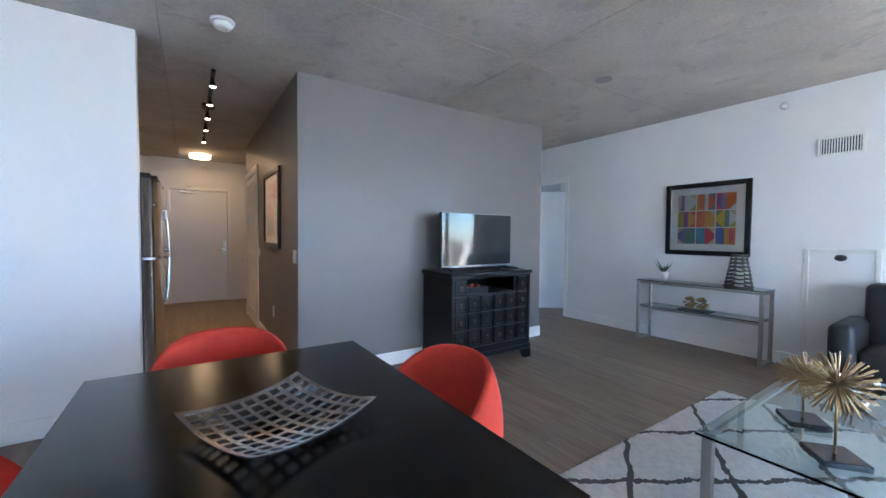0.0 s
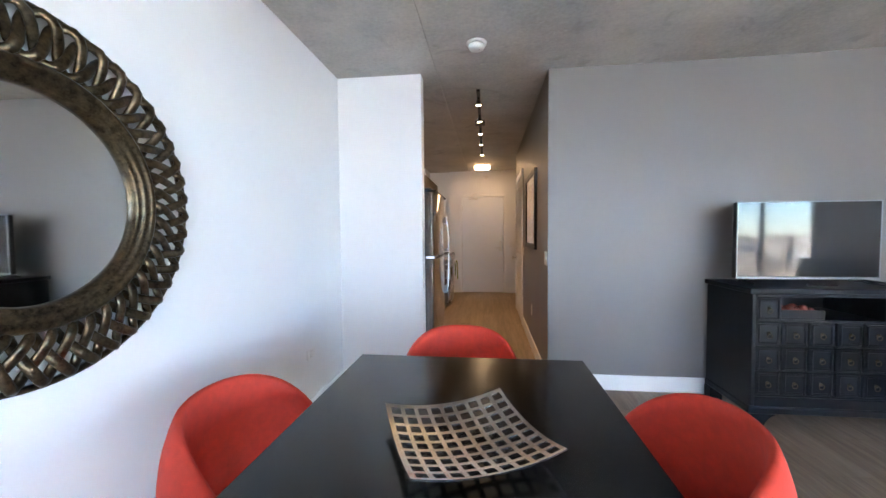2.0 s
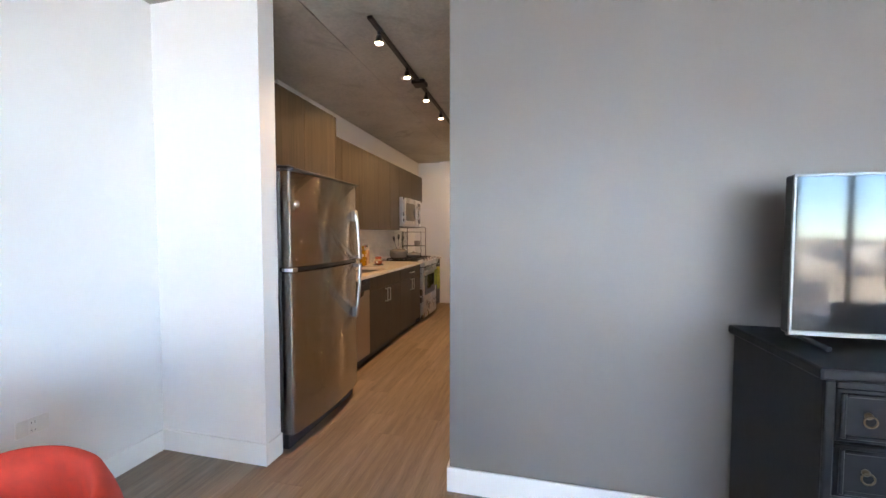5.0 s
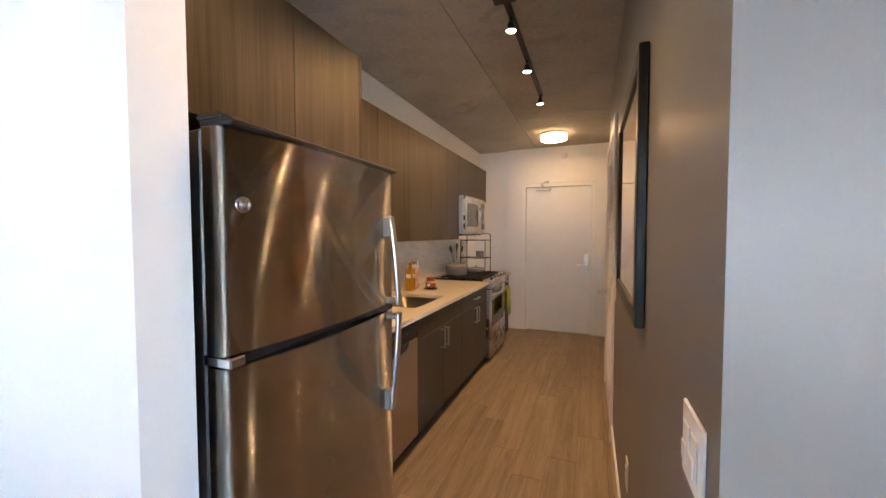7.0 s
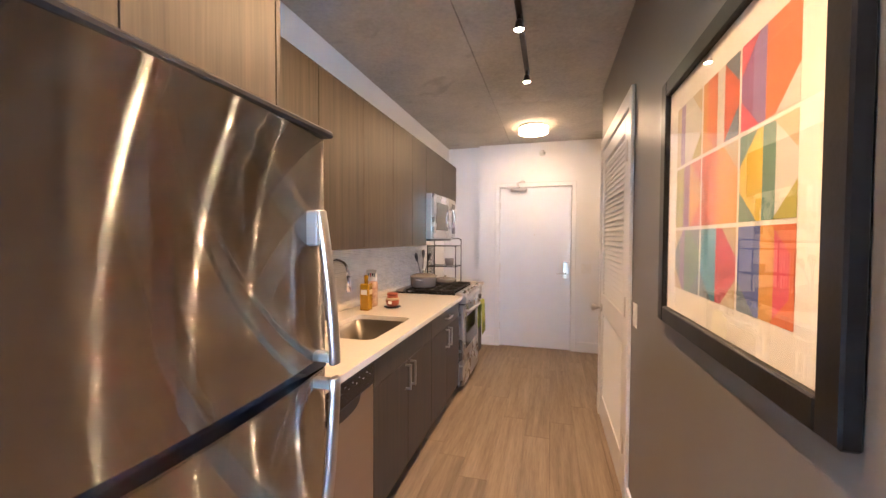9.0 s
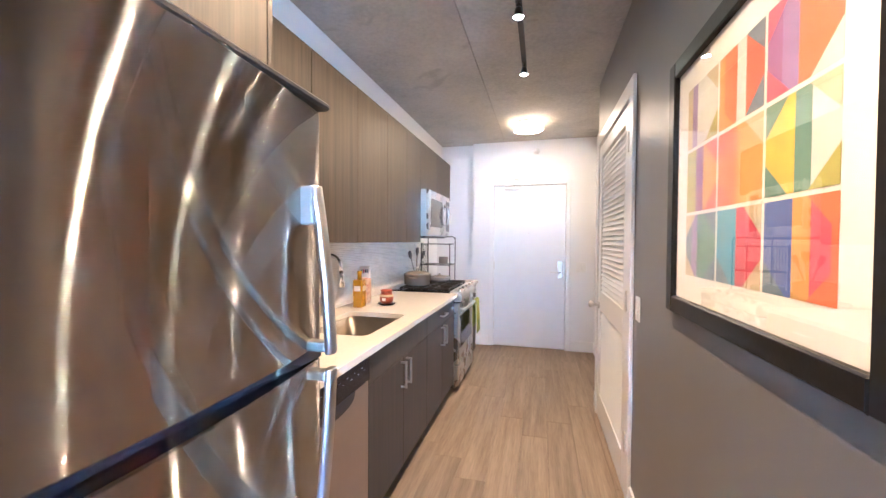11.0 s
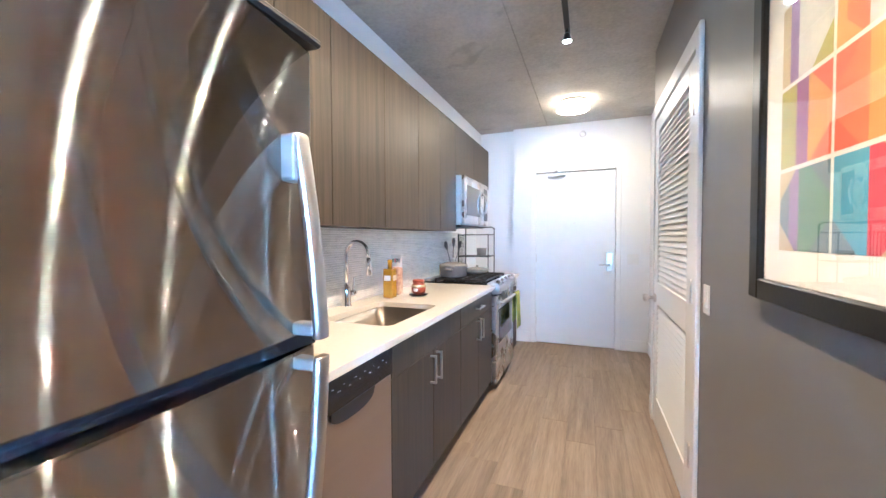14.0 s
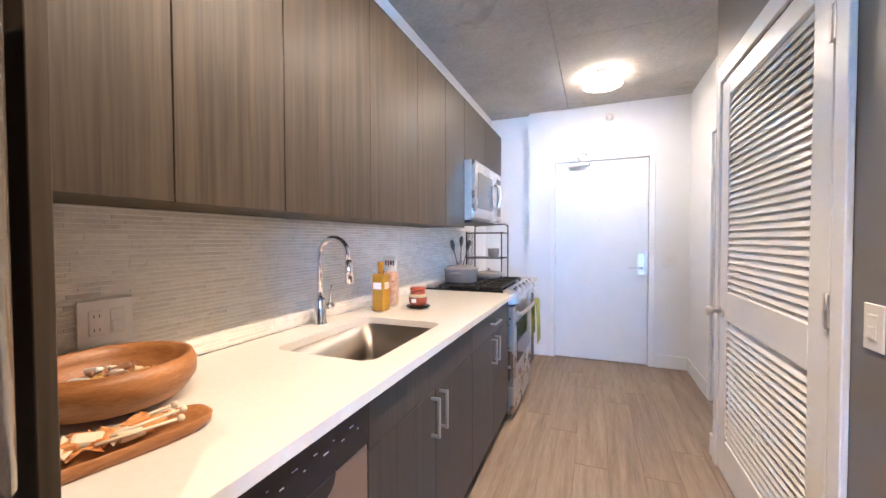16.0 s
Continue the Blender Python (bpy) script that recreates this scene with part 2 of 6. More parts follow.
TABLE = surface("black_table", (0.004, 0.0037, 0.0034), 0.20, var=0.15, scale=3, bump=0.02, bscale=300, rvar=0.04)
duller(TABLE, 0.32)
RED = surface("red_fabric", (0.54, 0.042, 0.022), 0.85, var=0.16, scale=30, bump=0.5, bscale=700, depth=0.001)
NICKEL = surface("satin_nickel", (0.74, 0.72, 0.69), 0.38, 1.0, var=0.04, bump=0.0)
BRONZE = surface("aged_bronze", (0.030, 0.021, 0.014), 0.33, 0.9, var=0.4, scale=35, bump=0.25, bscale=120, second=(0.15, 0.108, 0.062), depth=0.002)
MIRROR = surface("mirror_glass", (0.86, 0.88, 0.87), 0.02, 1.0, var=0.005, bump=0.0, rvar=0.01)
CLEAR = glass("clear_glass")
GREENGLASS = glass("green_edge_glass", (0.80, 0.93, 0.90))


# ---- structure ----
bm = cube(0.3, 8.6, YW - 0.25, 11.2, -0.2, -0.014)
setting("floor", bm, surface("subfloor", (0.06, 0.05, 0.045), 0.8), "grey-brown wood-look vinyl plank floor", "floor")

# bare concrete slab: formwork panels with narrow recessed joints
bm = bmesh.new()
box(bm, 0.3, 8.6, YW - 0.25, 11.2, H + 0.16, H + 0.3)
for a, b, top in ((0.3, 3.6, 0.012), (3.6, 5.0, 0.02), (5.0, 6.0, 0.05)):
    box(bm, a, b, YW - 0.25, 11.2, H + top + 0.02, H + 0.159)
xs = [0.3, 1.57, 3.95, 6.33, 8.6]
ys = [YW - 0.25, 1.96, 4.40, 6.84, 9.28, 11.2]


def slab_z(x):
    """The underside of the slab rises a little towards the east wall."""
    return H + 0.105 * max(0.0, (min(x, 7.2) - 3.6) / 3.2) ** 2


for i in range(4):
    for j in range(5):
        g = 0.0025
        dz = random.uniform(0, 0.003)
        n = 6
        cols = [xs[i] + g + (xs[i + 1] - xs[i] - 2 * g) * k / n for k in range(n + 1)]
        y0, y1 = ys[j] + g, ys[j + 1] - g
        lo = [[bm.verts.new((x, y, slab_z(x) + dz)) for x in cols] for y in (y0, y1)]
        hi = [[bm.verts.new((x, y, slab_z(x) + 0.02)) for x in cols] for y in (y0, y1)]
        for k in range(n):
            bm.faces.new((lo[0][k], lo[1][k], lo[1][k + 1], lo[0][k + 1]))
            for q in (0, 1):
                bm.faces.new((lo[q][k], lo[q][k + 1], hi[q][k + 1], hi[q][k]))
        for k in (0, n):
            bm.faces.new((lo[0][k], lo[1][k], hi[1][k], hi[0][k]))
setting("ceiling", bm, CONCRETE, "bare grey concrete ceiling with formwork joints and stains", "ceiling")


def wall(name, boxes, material, label):
    bm = bmesh.new()
    for b in boxes:
        box(bm, *b)
    return setting(name, bm, material, label, "wall")


Z0, Z1 = -0.1, H + 0.15
wall("wall_west", [(XL - 0.12, XL, YW - 0.2, PIER_Y, Z0, Z1)], WHITE, "smooth white painted living room wall")
wall("wall_pier", [(XL - 0.12, PIER_X, PIER_Y, PIER_Y + 0.13, Z0, Z1)], WHITE, "short white painted wall beside the refrigerator")
wall("wall_kitchen", [(XK - 0.12, XK, PIER_Y + 0.13, 10.87, Z0, Z1)], WHITE, "white painted kitchen wall behind the cabinets")
wall("wall_grey", [(XC, GREY_END, YG, YG + 0.13, Z0, Z1)], GREY, "smooth grey painted feature wall behind the television")
wall("wall_soffit", [(XK + 0.0005, 0.705, 6.705, 10.869, 2.33, Z1)], WHITE, "white painted soffit above the wall cabinets")
LV0, LV1, LVH = 7.92, 9.02, 2.165
WE = 9.16
wall("wall_corridor", [(XC, XC + 0.12, YG + 0.13, LV0, Z0, Z1), (XC, XC + 0.12, LV1, WE, Z0, Z1), (XC, XC + 0.12, LV0, LV1, LVH, Z1)], GREY, "dark grey painted corridor wall with a louvred closet door")
D20, D21, D2H = 9.26, 10.04, 2.13
wall("wall_entry_side", [(XC + 0.12, XE, WE - 0.12, WE, Z0, Z1), (XE, XE + 0.12, WE - 0.12, D20, Z0, Z1), (XE, XE + 0.12, D21, YE, Z0, Z1), (XE, XE + 0.12, D20, D21, D2H, Z1)], WHITE, "white painted entry side wall")
ED0, ED1, EDH = 1.435, 2.35, 2.13
# the last box is an unseen filler behind the door leaf that stops light leaks
wall("wall_entry", [(1.152, ED0, YE, YE + 0.2, Z0, Z1), (ED1, XE + 0.12, YE, YE + 0.2, Z0, Z1), (ED0, ED1, YE, YE + 0.2, EDH, Z1), (ED0, ED1, YE + 0.07, YE + 0.2, Z0, EDH)], WHITE, "white painted wall around the entry door")
wall("wall_recess", [(XK - 0.12, 1.152, 10.87, 11.07, Z0, Z1)], WHITE, "white painted recess wall past the kitchen run")
BD0, BD1, BDH = 6.24, 7.02, 2.22
WY0, WY1 = -1.35, 1.97
WZ0, WZ1 = 0.08, 2.62
wall("wall_east", [(XR, XR + 0.12, YW - 0.2, WY0, Z0, Z1), (XR, XR + 0.12, WY0, WY1, Z0, WZ0), (XR, XR + 0.12, WY0, WY1, WZ1, Z1), (XR, XR + 0.12, WY1, BD0, Z0, Z1), (XR, XR + 0.12, BD1, 7.6, Z0, Z1), (XR, XR + 0.12, BD0, BD1, BDH, Z1)], WHITE, "smooth white painted wall of the living room")
wall("wall_passage", [(XC + 0.12, XR, 7.3, 7.42, Z0, Z1)], WHITE, "white painted wall of the back passage")
wall("wall_side_room", [(XR + 0.12, 8.5, 7.6, 7.72, Z0, Z1), (XR + 0.12, 8.52, 3.78, 3.9, Z0, Z1), (8.4, 8.52, 3.9, 4.2, Z0, Z1), (8.4, 8.52, 5.0, 7.6, Z0, Z1), (8.4, 8.52, 4.2, 5.0, Z0, WZ0), (8.4, 8.52, 4.2, 5.0, WZ1, Z1)], WHITE, "white painted wall of the side room")
wall("wall_closet", [(XC + 0.12, 3.4, 7.72, 7.84, Z0, Z1), (3.4, 3.52, 7.72, 9.2, Z0, Z1), (XE + 0.12, 3.4, 9.05, 9.17, Z0, Z1)], WHITE, "plain closet wall")

# back wall and the wide windows in the east walls
BX0, BX1 = 1.9, 6.7
wall("wall_back", [(XL - 0.12, BX0, YW - 0.2, YW, Z0, Z1), (BX1, XR + 0.12, YW - 0.2, YW, Z0, Z1), (BX0, BX1, YW - 0.2, YW, Z0, WZ0), (BX0, BX1, YW - 0.2, YW, WZ1, Z1)], WHITE, "plain white painted back wall")
FRAME = surface("dark_aluminium", (0.10, 0.10, 0.105), 0.4, 0.6)
# the second window is added, unseen, so daylight reaches the open bedroom door
for i, (x, a, b, cuts) in enumerate(((XR, WY0, WY1, 3), (8.4, 4.2, 5.0, 1))):
    w = thing("window_%d" % (i + 1), (x + 0.06, (a + b) / 2, WZ0), "wide floor-to-ceiling window in a dark aluminium frame", "window")
    w["kind"] = "structure"
    bm = bmesh.new()
    for y0, y1, z0, z1 in ((a, a + 0.05, WZ0, WZ1), (b - 0.05, b, WZ0, WZ1), (a + 0.05, b - 0.05, WZ0, WZ0 + 0.05), (a + 0.05, b - 0.05, WZ1 - 0.05, WZ1)):
        box(bm, x + 0.03, x + 0.10, y0, y1, z0, z1, 0.004)
    part("window_frame", bm, FRAME, w)
    step = (b - a - 0.10) / cuts
    for k in range(cuts):
        y0, y1 = a + 0.05 + k * step, a + 0.05 + (k + 1) * step
        if k:
            part("mullion", cube(x + 0.03, x + 0.10, y0 - 0.025, y0 + 0.025, WZ0 + 0.05, WZ1 - 0.05, bevel=0.004), FRAME, w)
        p = part("pane", cube(x + 0.06, x + 0.07, y0 + (0.025 if k else 0), y1 - (0.025 if k < cuts - 1 else 0), WZ0 + 0.05, WZ1 - 0.05), CLEAR, w)
        p.visible_shadow = False

# window added behind the viewpoint, unseen: more daylight on walls, ceiling and corridor
w = thing("window_3", ((BX0 + BX1) / 2, YW - 0.1, WZ0), "wide floor-to-ceiling window in a dark aluminium frame", "window")
w["kind"] = "structure"
bm = bmesh.new()
for x0, x1, z0, z1 in ((BX0, BX0 + 0.05, WZ0, WZ1), (BX1 - 0.05, BX1, WZ0, WZ1), (BX0 + 0.05, BX1 - 0.05, WZ0, WZ0 + 0.05), (BX0 + 0.05, BX1 - 0.05, WZ1 - 0.05, WZ1)):
    box(bm, x0, x1, YW - 0.14, YW - 0.06, z0, z1, 0.004)
part("window_frame", bm, FRAME, w)
posts = [BX0 + 0.05 + (BX1 - BX0 - 0.1) * k / 3 for k in range(4)]
for k in range(3):
    x0, x1 = posts[k] + (0.025 if k else 0), posts[k + 1] - (0.025 if k < 2 else 0)
    if k:
        part("mullion", cube(posts[k] - 0.025, posts[k] + 0.025, YW - 0.14, YW - 0.06, WZ0 + 0.05, WZ1 - 0.05, bevel=0.004), FRAME, w)
    p = part("pane", cube(x0, x1, YW - 0.105, YW - 0.095, WZ0 + 0.05, WZ1 - 0.05), CLEAR, w)
    p.visible_shadow = False

# outside, far below: open ground to the horizon
bm = bmesh.new()
f = bm.faces.new([bm.verts.new(p) for p in ((-1500, -2500, -28), (2500, -2500, -28), (2500, 1500, -28), (-1500, 1500, -28))])
setting("ground", bm, surface("dry_ground", (0.44, 0.33, 0.22), 0.9, var=0.35, scale=0.02, bump=0.0, second=(0.56, 0.45, 0.32)), "sunlit town ground far below the windows", "ground")

# low town blocks far below, seen in reflections
bm = bmesh.new()
rc = random.Random(4)
for i in range(240):
    d, a = 70 + 900 * rc.random() ** 1.5, radians(rc.uniform(-85, 25))
    x, y = 10 + d * math.cos(a), d * math.sin(a)
    w, l, h = rc.uniform(8, 26), rc.uniform(8, 26), rc.uniform(5, 16) + (rc.uniform(4, 16) if d > 300 and rc.random() < 0.2 else 0)
    box(bm, x, x + w, y, y + l, -28.1, -28 + h)
TOWN = surface("town_wall", (0.45, 0.40, 0.34), 0.8, var=0.3, scale=0.05, bump=0.0)
N, L = TOWN.node_tree.nodes, TOWN.node_tree.links
isl = N.new("ShaderNodeNewGeometry")
tint = N.new("ShaderNodeValToRGB")
tint.color_ramp.elements[0].color, tint.color_ramp.elements[1].color = (0.20, 0.16, 0.12, 1), (0.72, 0.68, 0.62, 1)
L.new(isl.outputs["Random Per Island"], tint.inputs["Fac"])
L.new(tint.outputs["Color"], N["Principled BSDF"].inputs["Base Color"])
tagged(setting("backdrop", bm, TOWN, "low sunlit town blocks far below the windows", "backdrop"), kind="stuff")

# skirting boards
def skirting(name, boxes):
    bm = bmesh.new()
    for b in boxes:
        box(bm, *b, bevel=0.003)
    return setting(name, bm, TRIM, "white painted skirting board", "baseboard")


S = 0.13
skirting("baseboard_grey", [(XC - 0.013, GREY_END + 0.013, YG - 0.014, YG - 0.001, 0, S), (GREY_END + 0.001, GREY_END + 0.014, YG - 0.0005, YG + 0.13, 0, S)])
skirting("baseboard_corridor", [(XC - 0.014, XC - 0.001, YG, LV0 - 0.063, 0, S), (XC - 0.014, XC - 0.001, LV1 + 0.06, WE, 0, S)])
skirting("baseboard_west", [(XL + 0.001, XL + 0.014, YW, PIER_Y - 0.015, 0, S), (XL + 0.001, PIER_X + 0.013, PIER_Y - 0.014, PIER_Y - 0.001, 0, S), (PIER_X + 0.001, PIER_X + 0.014, PIER_Y, PIER_Y + 0.13, 0, S)])
skirting("baseboard_east", [(XR - 0.014, XR - 0.001, WY1 + 0.02, BD0 - 0.07, 0, S)])
skirting("baseboard_entry", [(ED1 + 0.07, XE, YE - 0.014, YE - 0.001, 0, S), (1.152, ED0 - 0.07, YE - 0.014, YE - 0.001, 0, S), (XE - 0.014, XE - 0.001, D21 + 0.07, YE - 0.015, 0, S)])


def lever(parent, x, y, z, nx, ny, turn, backplate=False):
    """A lever handle on a face with normal (nx, ny); turn: +1 or -1 along the face."""
    n = Vector((nx, ny, 0))
    s = Vector((-ny, nx, 0)) * turn
    p = Vector((x, y, z))
    bm = bmesh.new()
    if backplate:
        q = Vector((0.032, 0.032, 0.1))
        a = p - s * 0.032 - Vector((0, 0, 0.07))
        b = p + s * 0.032 + n * 0.014 + Vector((0, 0, 0.15))
        box(bm, *sorted((a.x, b.x)), *sorted((a.y, b.y)), a.z, b.z, 0.004)
    else:
        sweep(bm, [p, p + n * 0.012], 0.028, 16)
    sweep(bm, [p, p + n * 0.05], 0.011, 10)
    sweep(bm, [p + n * 0.05 - s * 0.008, p + n * 0.055 + s * 0.03, p + n * 0.05 + s * 0.115], [0.011, 0.01, 0.008], 10)
    return part("door_handle", bm, NICKEL, parent, "satin nickel lever handle")


def hinge(parent, x, y, z, nx, ny):
    bm = bmesh.new()
    sweep(bm, [(x, y, z - 0.055), (x, y, z + 0.055)], 0.007, 8)
    a = 0.018
    if nx:
        box(bm, x - 0.004, x + 0.004, y - a, y + a, z - 0.05, z + 0.05)
    else:
        box(bm, x - a, x + a, y - 0.004, y + 0.004, z - 0.05, z + 0.05)
    part("hinge", bm, NICKEL, parent)


# entry door
d = thing("door_1", ((ED0 + ED1) / 2, YE + 0.03, 0), "closed white flat entry door with a silver lever lock", "door")
d["kind"] = "structure"
part("door_leaf", cube(ED0 + 0.004, ED1 - 0.004, YE + 0.012, YE + 0.055, 0.008, EDH - 0.004, bevel=0.003), surface("cool_white_door", (0.80, 0.815, 0.83), 0.4, var=0.02, bump=0.02), d)
bm = bmesh.new()
c = 0.055
box(bm, ED0 - c, ED0, YE - 0.012, YE - 0.001, 0, EDH + c, 0.003)
box(bm, ED1, ED1 + c, YE - 0.012, YE - 0.001, 0, EDH + c, 0.003)
box(bm, ED0, ED1, YE - 0.012, YE - 0.001, EDH, EDH + c, 0.003)
part("door_frame", bm, TRIM, d)
lever(d, 2.285, YE + 0.012, 1.0, 0, -1, -1, True)
for z in (0.28, 1.07, 1.88):
    hinge(d, ED0 - 0.004, YE - 0.002, z, 0, -1)
bm = bmesh.new()
box(bm, 1.58, 1.79, YE - 0.045, YE + 0.011, 2.075, 2.115, 0.006)
closer = part("door_closer", bm, NICKEL, d, "grey metal door closer")
part("arm", tube([(1.70, YE - 0.03, 2.115), (1.66, YE - 0.10, 2.16), (1.73, YE - 0.03, 2.205), (1.76, YE - 0.014, 2.19)], 0.009, 8), NICKEL, closer)
part("peephole", turned([(0.009, 0), (0.009, 0.006), (0.004, 0.006)], (1.89, YE + 0.006, 1.5), 12, "y"), NICKEL, d)

# second door, on the entry side wall
d = thing("door_2", (XE + 0.03, (D20 + D21) / 2, 0), "closed white door in the entry side wall", "door")
d["kind"] = "structure"
part("door_leaf", cube(XE + 0.01, XE + 0.05, D20 + 0.004, D21 - 0.004, 0.008, D2H - 0.004, bevel=0.003), TRIM, d)
bm = bmesh.new()
box(bm, XE - 0.012, XE - 0.001, D21, D21 + 0.06, 0, D2H + 0.06, 0.003)
box(bm, XE - 0.012, XE - 0.001, D20 - 0.06, D20, 0, D2H + 0.06, 0.003)
box(bm, XE - 0.012, XE - 0.001, D20, D21, D2H, D2H + 0.06, 0.003)
part("door_frame", bm, TRIM, d)
for z in (0.5, 1.15, 1.80):
    hinge(d, XE - 0.003, D21 - 0.004, z, -1, 0)
lever(d, XE + 0.01, D20 + 0.07, 0.95, -1, 0, -1)

# bedroom door, ajar inside its opening
d = thing("door_3", (XR + 0.06, BD1, 0), "white flat door standing open into the next room", "door")
d["kind"] = "structure"
bm = bmesh.new()
box(bm, XR - 0.014, XR - 0.001, BD0 - 0.06, BD0, 0, BDH + 0.06, 0.003)
box(bm, XR - 0.014, XR - 0.001, BD1, BD1 + 0.06, 0, BDH + 0.06, 0.003)
box(bm, XR - 0.014, XR - 0.001, BD0, BD1, BDH, BDH + 0.06, 0.003)
box(bm, XR, XR + 0.12, BD0, BD0 + 0.012, 0, BDH, 0.002)
part("door_frame", bm, TRIM, d)
bm = cube(XR + 0.125, XR + 0.125 + 0.76, BD1 - 0.042, BD1 - 0.002, 0.01, 2.12, bevel=0.003)
bmesh.ops.rotate(bm, verts=bm.verts, cent=(XR + 0.125, BD1 - 0.02, 0), matrix=Matrix.Rotation(radians(-38), 3, "Z"))
part("door_leaf", bm, TRIM, d)
a = radians(-38)
lever(d, XR + 0.125 + 0.62 * math.cos(a) - 0.022 * math.sin(-a), BD1 - 0.02 + 0.62 * math.sin(a) - 0.022 * math.cos(a), 0.98, 0, -1, -1)

# louvred closet door
d = thing("louvre_door", (XC + 0.02, (LV0 + LV1) / 2, 0), "white louvred closet door with two slatted panels, closed", "door")
lx0, lx1 = XC - 0.012, XC + 0.024
a0, a1 = LV0 + 0.03, LV1 - 0.02
bm = bmesh.new()
st = 0.115
RAILS = [(0.012, 0.21), (0.86, 1.015), (2.055, 2.15)]
box(bm, lx0, lx1, a0, a0 + st, 0.012, 2.15, 0.003)
box(bm, lx0, lx1, a1 - st, a1, 0.012, 2.15, 0.003)
for z0, z1 in RAILS:
    box(bm, lx0, lx1, a0 + st, a1 - st, z0, z1, 0.003)
leaf = part("leaf_frame", bm, TRIM, d)
slat = bmesh.new()
box(slat, -0.034, 0.034, a0 + st - 0.003, a1 - st + 0.003, -0.003, 0.003, 0.002)
bmesh.ops.rotate(slat, verts=slat.verts, cent=(0, 0, 0), matrix=Matrix.Rotation(radians(-67), 3, "Y"))
bmesh.ops.translate(slat, verts=slat.verts, vec=Vector((-d.location.x, -d.location.y, 0)))
sme = bpy.data.meshes.new("slat")
slat.to_mesh(sme)
slat.free()
sme.materials.append(TRIM)
for z0, z1 in ((0.21, 0.86), (1.015, 2.055)):
    n = round((z1 - z0) / 0.0335)
    for k in range(n):
        o = new("slat", sme)
        o.parent = d
        o.location = ((lx0 + lx1) / 2, 0, z0 + (k + 0.5) * (z1 - z0) / n)
bm = bmesh.new()
box(bm, XC - 0.02, XC - 0.001, LV0 - 0.06, LV0 + 0.005, 0, LVH + 0.09, 0.003)
box(bm, XC - 0.02, XC - 0.001, LV1 - 0.005, LV1 + 0.055, 0, LVH + 0.09, 0.003)
box(bm, XC - 0.02, XC - 0.001, LV0 + 0.005, LV1 - 0.005, LVH, LVH + 0.09, 0.003)
part("door_frame", bm, TRIM, d)
for z in (0.32, 1.08, 1.93):
    hinge(d, lx0 - 0.006, LV0 + 0.02, z, -1, 0)
bm = bmesh.new()
ky = a1 - 0.055
sweep(bm, [(lx0, ky, 0.9), (lx0 - 0.012, ky, 0.9)], 0.03, 16)
spin(bm, [(0.011, 0), (0.011, -0.03), (0.020, -0.036), (0.027, -0.05), (0.026, -0.062), (0.015, -0.068)], (lx0 - 0.01, ky, 0.9), 16, "x")
part("knob", bm, NICKEL, d, "satin nickel door knob")

# ---- kitchen ----
def bar_pull(parent, x, y, z, length, vertical=True):
    """A square steel bar pull on a face that looks to +x."""
    bm = bmesh.new()
    h = length / 2
    if vertical:
        box(bm, x + 0.026, x + 0.036, y - 0.006, y + 0.006, z - h, z + h, 0.002)
        for s in (-1, 1):
            box(bm, x, x + 0.027, y - 0.005, y + 0.005, z + s * (h - 0.006) - 0.005, z + s * (h - 0.006) + 0.005, 0.001)
    else:
        box(bm, x + 0.026, x + 0.036, y - h, y + h, z - 0.006, z + 0.006, 0.002)
        for s in (-1, 1):
            box(bm, x, x + 0.027, y + s * (h - 0.006) - 0.005, y + s * (h - 0.006) + 0.005, z - 0.005, z + 0.005, 0.001)
    return part("handle", bm, STEEL_PLAIN, parent, "brushed steel bar handle")


# wall cabinets
UX, UZ0, UZ1 = 0.957, 1.385, 2.325
edges_y = [6.705, 7.04, 7.37, 7.85, 8.31, 8.72, 9.10]
for i, (y0, y1) in enumerate(((6.705, 7.37), (7.37, 8.31), (8.31, 9.10))):
    c = thing("wall_cabinet", (XK, (y0 + y1) / 2, UZ0), "dark grey-brown wood grain wall cabinet with plain flat doors", "cabinet", "wall cabinets")
    part("body", cube(XK + 0.001, UX - 0.021, y0 + 0.001, y1 - 0.001, UZ0 + 0.004, UZ1 - 0.002), WOODCAB, c)
    for a, b in zip(edges_y, edges_y[1:]):
        if a >= y0 - 0.01 and b <= y1 + 0.01:
            part("door", cube(UX - 0.02, UX, a + 0.0018, b - 0.0018, UZ0, UZ1, bevel=0.0012), WOODCAB, c)
c = thing("wall_cabinet", (XK, 9.68, 1.88), "short dark wood grain wall cabinet above the microwave", "cabinet", "wall cabinets")
part("body", cube(XK + 0.001, UX - 0.021, 9.101, 10.27, 1.885, UZ1 - 0.002), WOODCAB, c)
for a, b in ((9.10, 9.66), (9.66, 10.271)):
    part("door", cube(UX - 0.02, UX, a + 0.0018, b - 0.0018, 1.882, UZ1, bevel=0.0012), WOODCAB, c)
c = thing("fridge_cabinet", (XK, 6.24, 1.80), "deep dark wood grain cabinet above the refrigerator", "cabinet", "wall cabinets")
part("body", cube(XK + 0.001, 1.249, 5.712, 6.679, 1.80, UZ1 - 0.002), WOODCAB, c)
for a, b in ((5.712, 6.24), (6.24, 6.681)):
    part("door", cube(1.25, 1.27, a + 0.0018, b - 0.0018, 1.797, UZ1, bevel=0.0012), WOODCAB, c)
part("end_panel", cube(XK + 0.001, 1.27, 6.683, 6.703, 0, UZ1, bevel=0.0012), WOODCAB, c)

